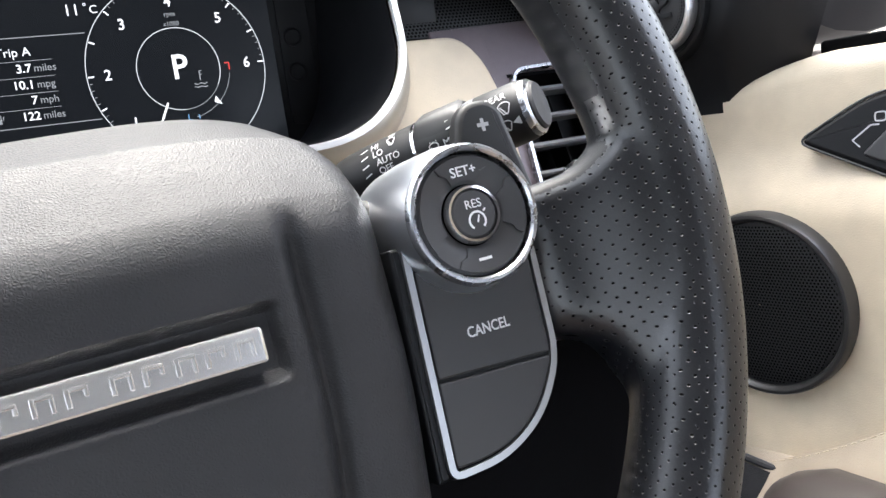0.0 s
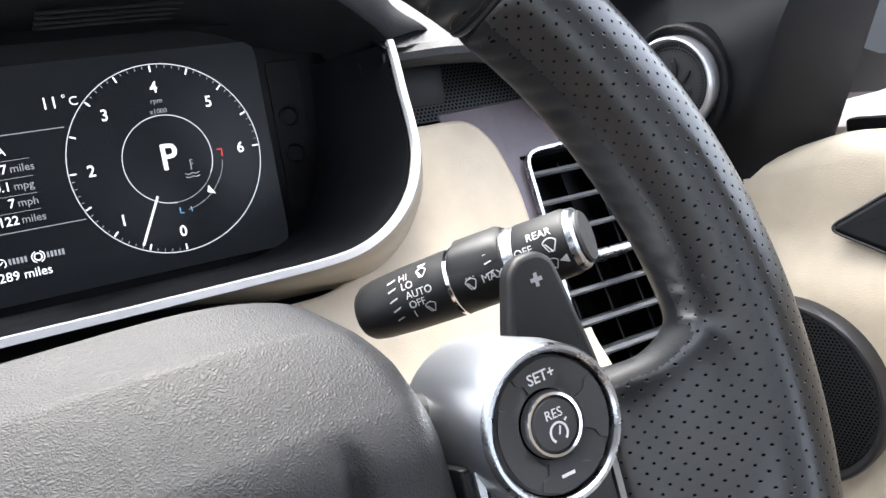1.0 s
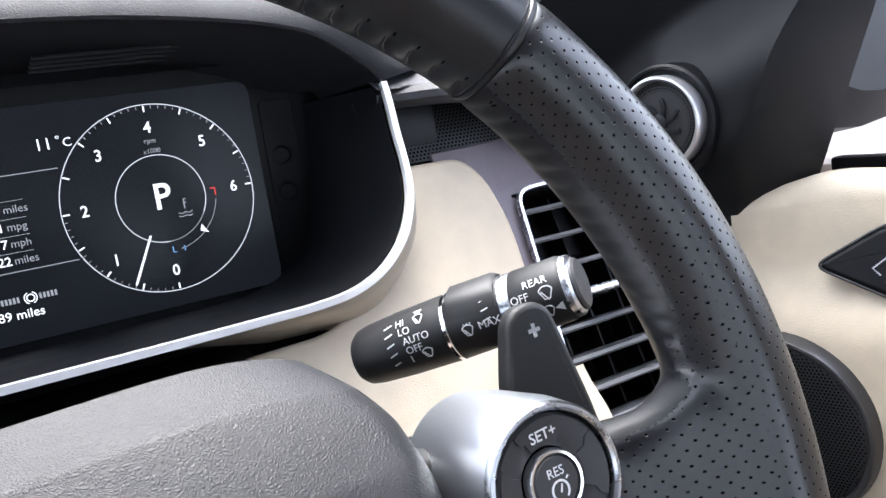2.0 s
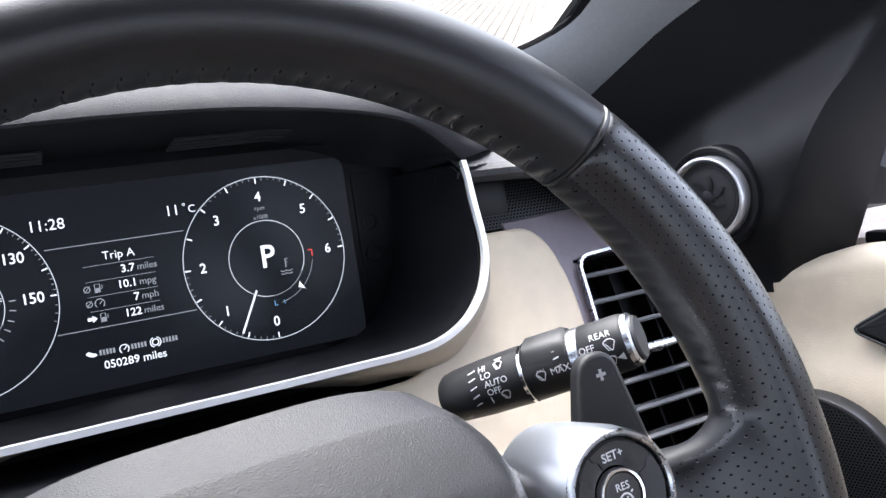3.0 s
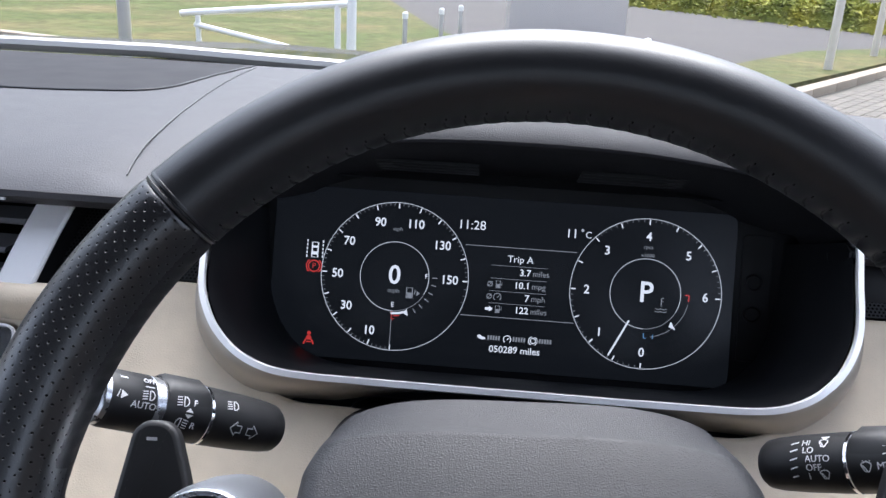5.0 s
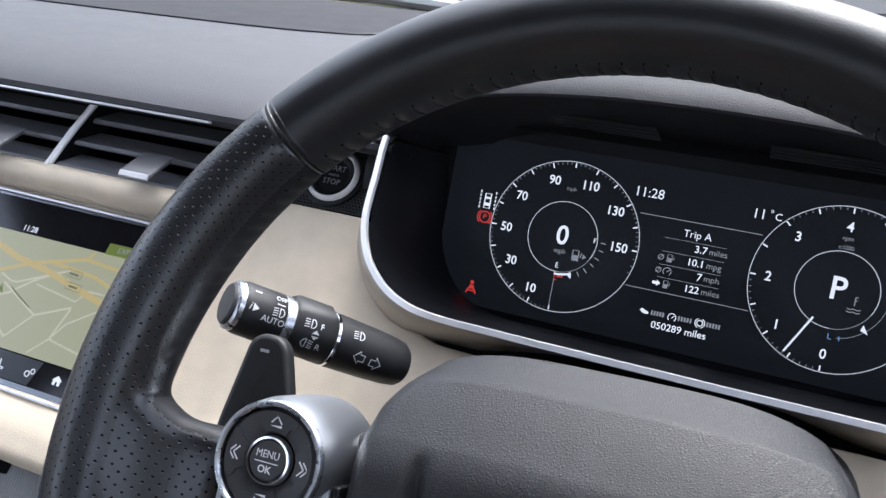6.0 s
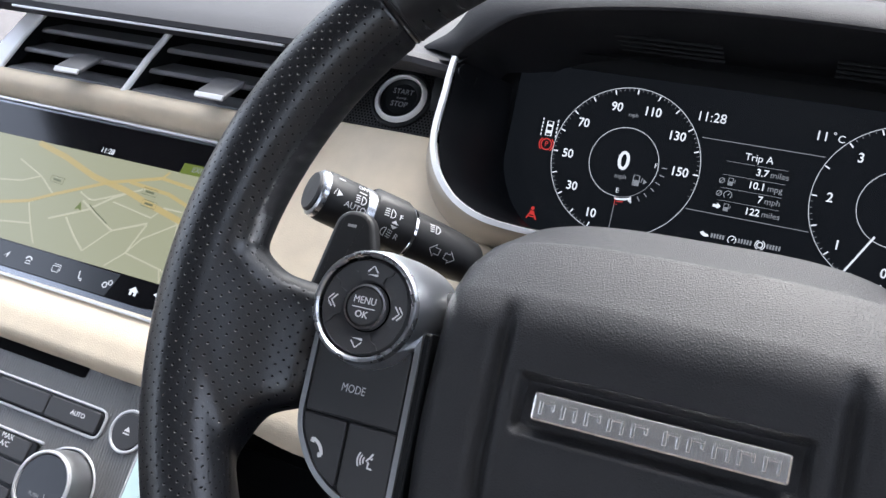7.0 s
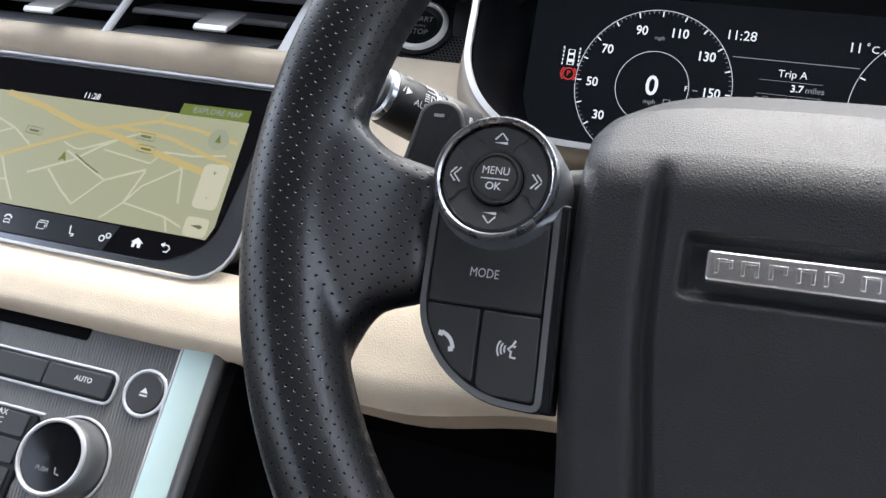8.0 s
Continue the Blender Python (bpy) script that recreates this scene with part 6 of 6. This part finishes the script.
part("upper_trim", loft([[(door_x(y, z), y, z) for z in range(-262, -69, 8)] + [(door_x(y, -46) + d, y, z) for d, z in ((0, -54 - dip(y) * 0.7), (0.8, -50 - dip(y)), (3, -46 - dip(y)), (7, -43 - dip(y)), (14, -40.5 - dip(y)), (26, -39.5 - dip(y)), (60, -40 - dip(y)))] for y in ys], closed=False, cap=False), CREAM, door, "smooth cream upper trim rolled over at the top")
# shadow under the crease is painted in as a darker cream
part("lower_trim", loft([[(door_x(y, -262) + 0.5, y, -258), (door_x(y, -262) - 4, y, -270 + fold(y)), (door_x(y, -262) - 24, y, -292 + 0.72 * fold(y)), (door_x(y, -262) - 20, y, -420)] for y in ys], closed=False, cap=False), CREAM_SHADED, door, "cream lower armrest in a shaded tone")
crease = [(door_x(-110 - 5 * i, -262) - 4.6, -110 - 5 * i, -271 + fold(-110 - 5 * i)) for i in range(25)]
for a, b in zip(crease, crease[1:]):
    part("stitch", tube([Vector(a).lerp(Vector(b), 0.1), Vector(a).lerp(Vector(b), 0.72)], 0.42, 6, up=(1, 0, 0)), CREAM_THREAD, door)

def pocket_edge(y):
    return -262 - 0.16 * (-y - 125)


pocket_ys = [-62 - 6 * i for i in range(18)]
part("pocket", loft([[(door_x(y, -262) - 9 - 18 * smoothstep(0, 1.6, k), y, pocket_edge(y) - 16 * k) for k in range(11)] for y in pocket_ys], closed=False, cap=False), HOODSKIN, door, "black grained door pocket")
part("piping", tube([(door_x(y, -262) - 6, y, pocket_edge(y) + 1.5) for y in pocket_ys], 2.2, 8, up=(1, 0, 0)), PADSKIN, door, "stitched grey piping")
pull = thing("door_pull", CAR, "rounded taupe door pull beside the armrest", "door pull")
part("grip", loft([[(322 + a, y, -286 + b + 8 * smoothstep(-165, -215, y)) for a, b in circle(r, 20, 1.25)] for y, r in ((-162, 3), (-164, 12), (-170, 20), (-182, 25), (-200, 27), (-260, 27), (-330, 25), (-420, 22))]), material("taupe_leather", (0.05, 0.042, 0.04), 0.45, vary=0.1, vary_scale=60, bump=0.3, bump_scale=1200, distance=0.0002), pull)

# black corner piece with the tweeter, below the pillar
SAIL = material("corner_plastic", (0.0045, 0.0048, 0.006), 0.50, vary=0.12, vary_scale=60, bump=0.25, bump_scale=2200, distance=0.00012, spec=0.22)


def corner_row(z):
    """A row of the corner panel: tucked under the pillar, a crease, a face for the tweeter, then a facet turned to the driver."""
    fore, aft = min(74.0, -12 - 2.7 * (z - 78)), -168 - 0.46 * z
    row = []
    for i in range(49):
        u = (i / 48) ** 0.75
        y = fore + (aft - fore) * u
        q = z + 0.38 * y
        x = 326 + 24 * smoothstep(-44, 18, q) - 0.5 * max(0.0, q - 17) + 0.26 * max(0.0, -84 - y) + 2.0 + 22 * smoothstep(-15, -60, z)
        d = max(0.0, (aft + 20) - y)
        w = min(1.0, d / 20) ** 1.15
        x = x * (1 - w) + 394 * w
        row.append((x, y, z))
    return row


sail = part("mirror_corner", loft([corner_row(-66 + 6 * i) for i in range(48)], closed=False, cap=False), SAIL, door, "black mirror corner panel")
tweeter = thing("tweeter", CAR @ at(326.5, -102.5, -2.6) @ turn("Z", -90 + 12), "small round tweeter behind a chrome ring", "loudspeaker")
part("ring", lathe([(25.4, 14), (25.3, -2.0), (24.7, -3.4), (23.8, -3.8), (22.7, -2.8), (22.2, -0.6), (22.0, 4)], 64), material("tweeter_ring", (0.55, 0.55, 0.57), 0.3, 0.75), tweeter, "bright chrome ring")
part("surround", lathe([(31.5, 16), (31.2, 3.0), (30.0, 1.6), (28.6, 2.4), (27.6, 4.6), (25.4, 5.0)], 64), SAIL, tweeter, "stepped black surround")
mesh_bm = lathe([(22.2, 1.0), (16, 0.1), (8, -0.7), (0.2, -1.0)], 48)
part("mesh", mesh_bm, GRIT, tweeter, "black speaker mesh")
part("dome", lathe([(5.2, -0.4), (4.8, -1.8), (2.6, -2.8), (0.1, -3.0)], 28), PLASTIC, tweeter)
for k in range(7):
    a = 2 * math.pi / 7 * k
    part("petal", sweep([(4.6 * math.cos(a), -1.6, 4.6 * math.sin(a)), (9.0 * math.cos(a + 0.2), -2.0, 9.0 * math.sin(a + 0.2)), (13.0 * math.cos(a + 0.5), -0.7, 13.0 * math.sin(a + 0.5))], rect(-1.3, 1.3, -0.35, 0.35, 0.2, 2)), PLASTIC, tweeter)
holes = []
for ring_r in np.arange(3.0, 20.6, 1.7):
    for k in range(int(2 * math.pi * ring_r / 1.7)):
        a = 2 * math.pi * k / int(2 * math.pi * ring_r / 1.7)
        holes.append((ring_r * math.cos(a), ring_r * math.sin(a)))


def hole_sheet(points, radius, y_of, parent):
    bm = bmesh.new()
    for x, z in points:
        vs = [bm.verts.new((x + radius * math.cos(math.pi / 3 * q), y_of(x, z), z + radius * math.sin(math.pi / 3 * q))) for q in range(6)]
        bm.faces.new(vs)
    return part("perforation", bm, DARK, parent, kind="stuff", smooth=False)


hole_sheet([p for p in holes if math.hypot(*p) > 12], 0.6, lambda x, z: -1.15 + math.hypot(x, z) * 0.09 - 0.12, tweeter)

speaker = thing("door_speaker", CAR @ at(343.8, -146, -172.6) @ turn("Z", -79) @ turn("X", 2), "round door speaker with black mesh in a satin ring", "loudspeaker")
part("ring", lathe([(52.0, 14), (51.9, -1.5), (51.0, -3.0), (49.4, -3.2), (48.0, -2.2), (46.9, 0.5), (46.9, 6)], 72), material("dark_ring", (0.075, 0.075, 0.078), 0.35, 0.7), speaker, "satin grey metal ring")
part("mesh", lathe([(46.8, 0.8), (44, -0.4), (30, -1.0), (0.2, -1.2)], 64), GRIT, speaker, "black speaker mesh")
pts, z, odd = [], -46.0, 0
while z < 46:
    x = -46 + odd
    while x < 46:
        if math.hypot(x, z) < 45.6:
            pts.append((x, z))
        x += 2.0
    z, odd = z + 1.73, 1.0 - odd
hole_sheet(pts, 0.68, lambda x, z: -1.3 + 0.2 * math.hypot(x, z) / 30 if math.hypot(x, z) < 30 else (-1.1 + 0.6 * (math.hypot(x, z) - 30) / 14 if math.hypot(x, z) < 44 else -0.5 + 1.2 * (math.hypot(x, z) - 44) / 2.8), speaker)

switch = thing("seat_memory_switch", CAR @ at(372, -190, -85) @ turn("Z", -90 + 22) @ turn("X", -12), "black switch plate on the door", "switch")
plate = part("plate", prism(rounded([(-27, -1.0), (12, 22), (64, 20), (64, -30), (30, -27)], [7, 16, 4, 4, 10], 6), -5.5, 8, 2.4, 3), SAIL, switch, "dark grey plate with a raised edge")
part("plate_lip", sweep([(x, -4.4, z) for x, z in rounded([(-27.5, -1.0), (12, 22.6), (64, 20.6), (64, -30.6), (30, -27.6)], [7, 16, 4, 4, 10], 6)], circle(0.7, 8), True), KEY, plate)
part("lock_icon", merge(stroke([(4, -6), (0.5, -2.5), (9, 4.5), (13, 4.5)], 0.8, -5.6), stroke(rect(11, 16, 6.2, 10.6, 1.2, 2), 0.7, -5.6, closed=True), stroke(arc(17.6, 8.6, 2.2, -150, 150, 10), 0.7, -5.6)), material("pale_print", (0.45, 0.45, 0.47), 0.5), plate)
part("rocker", prism(rounded([(5, -10), (17, 2), (40, 2), (40, -14), (16, -15)], 3, 3), -7.2, -4, 1.2, 2), KEY, plate, "black rocker key")
part("lever", lathe([(7, -4), (7, -8), (5.4, -9.5), (0.1, -10)], 32, 30, 9), CHROME, plate)

# pillar, side window sill and glass
pillar = thing("windscreen_pillar", CAR, "grey cloth covered windscreen pillar", "pillar", kind="structure")
AXIS, ACROSS, INTO = Vector((0, -0.9, 0.436)), Vector((0.74, -0.2, -0.64)), Vector((0.55, 0.82, 0.1))
FOOT = Vector((320, -4, 136))


def pillar_ring(s):
    """A section of the pillar trim: the seal by the glass, the cloth face, and the side turned to the door."""
    p = FOOT + AXIS * s + Vector((-5, 10, -12)) * smoothstep(-40, -140, s)
    flare = 34 * min(2.6, max(0.0, (4 - s) / 45)) ** 2
    return [p + ACROSS * a + INTO * b + Vector((-flare * smoothstep(52, 6, a), 0, 0)) for a, b in PILLAR_SECTION]


PILLAR_SECTION = ((1, 4), (2.5, 0), (6, -3), (16, -6), (40, -8.5), (58, -8), (74, -4.5), (88, 1.5), (100, 9), (110, 19), (116, 34))
part("cloth_trim", loft([pillar_ring(-140 + 10 * i)[2:] for i in range(79)], closed=False, cap=False), PILLAR, pillar)
part("edge_trim", loft([pillar_ring(-140 + 10 * i)[:3] for i in range(79)], closed=False, cap=False), DARK, pillar, "black edge by the glass")
def joint_at(k):
    """A point on the pillar trim's face, k sections in from the glass and as far down towards the foot."""
    ring = pillar_ring(-31 - 9 * k)
    i = min(5, int(k))
    return ring[i].lerp(ring[i + 1], k - i) + INTO * -0.5


part("trim_joint", tube([joint_at(0.2 * k) for k in range(3, 31)], 0.9, 6, up=tuple(INTO)), DARK, pillar, "dark joint at the foot of the pillar trim")
part("glass_seal", loft([[q + ACROSS * a + INTO * b for a, b in ((-5, 14), (-1, 3), (1, 12))] for q in (FOOT + AXIS * (-90 + 24 * i) for i in range(31))]), DARK, pillar, "black glass edge")
belt = thing("window_sill", CAR, "black rubber window seal on the door", "trim", kind="structure")
part("seal", box(392, 402, -800, -156, -42, -34, 2), DARK, belt)
part("outer_sill", box(402, 470, -900, -110, -70, -38, 4), material("outer_door_paint", (0.42, 0.39, 0.39), 0.35, 0.2, vary=0.05, coat=0.4), belt)
mirror = thing("door_mirror", CAR, "dark door mirror housing outside the window", "mirror")
part("housing", loft([[(500 + a * k, y, 52 + b * k) for a, b in circle(112, 24, 0.75)] for y, k in ((-120, 0.7), (-104, 0.96), (-80, 1.0), (-30, 0.98), (10, 0.8), (30, 0.5))]), PLASTIC, mirror)

# ---- windscreen, cowl and wiper ----
pane = bpy.data.materials.new("clear_glass")
pane.use_nodes = True
pn, pl = pane.node_tree.nodes, pane.node_tree.links
pn.remove(pn["Principled BSDF"])
tr, gl, fr, mx = pn.new("ShaderNodeBsdfTransparent"), pn.new("ShaderNodeBsdfGlossy"), pn.new("ShaderNodeValue"), pn.new("ShaderNodeMixShader")
tr.inputs[0].default_value = (0.60, 0.60, 0.575, 1)
gl.inputs["Roughness"].default_value = 0.02
fr.outputs[0].default_value = 0.05
pl.new(fr.outputs[0], mx.inputs[0])
pl.new(tr.outputs[0], mx.inputs[1])
pl.new(gl.outputs[0], mx.inputs[2])
pl.new(mx.outputs[0], pn["Material Output"].inputs[0])
windscreen = thing("windscreen", Matrix.Identity(4), "clear raked windscreen", "window", kind="structure")
part("pane", loft([[(-1140, 445, 1190), (-350, 480, 1200), (520, 430, 1190)], [(-1080, -300, 1705), (-350, -270, 1715), (460, -310, 1705)]], closed=False, cap=False), pane, windscreen)
cowl = thing("scuttle", Matrix.Identity(4), "black scuttle under the windscreen", "car part", kind="structure")
part("cowl", box(-1180, 440, 440, 475, 1160, 1190, 4), DARK, cowl)
wiper_arm = thing("windscreen_wiper", Matrix.Identity(4), "wiper arm resting along the scuttle", "wiper")
part("arm", tube([(-760, 462, 1220), (-420, 468, 1222), (-120, 470, 1214)], 8, 8, up=(0, 0, 1)), STEEL, wiper_arm)
def pad_z(x, y):
    """The height of the dash top."""
    prof = dash_profile(x)[5:]
    for (_, y0, z0), (_, y1, z1) in zip(prof, prof[1:]):
        if y <= y1:
            break
    return z0 + (z1 - z0) * (y - y0) / (y1 - y0)


top_slot = thing("dash_speaker_panel", CAR, "smooth grey panel let into the dash top", "panel")
PANEL_LINE = flowing([(-960, 108), (-700, 112), (-430, 122), (-350, 136), (-318, 150), (-304, 176), (-300, 215), (-296, 280), (-290, 362)], 5)
part("panel", loft([[(x, y + (364 - y) * k / 10, pad_z(x, y + (364 - y) * k / 10) + 1.2) for k in range(11)] for x, y in PANEL_LINE[:-1]], closed=False, cap=False), material("smooth_dash", (0.020, 0.020, 0.023), 0.75, vary=0.08, vary_scale=30, bump=0.2, bump_scale=1500, distance=0.0001, spec=0.15), top_slot)
part("panel_edge", tube([(x, y, pad_z(x, y) + 0.9) for x, y in PANEL_LINE], 1.0, 6, up=(0, 0, 1)), LEATHER, top_slot)
seam = thing("dash_seam", CAR, "stitched seam across the dash top", "trim")
part("seam", tube([(x, y, pad_z(x, y) + 0.3) for x, y in flowing([(-233, -62), (-240, -25), (-252, 60), (-266, 160), (-277, 260), (-284, 352)], 6)], 0.6, 6, up=(0, 0, 1)), LEATHER, seam)
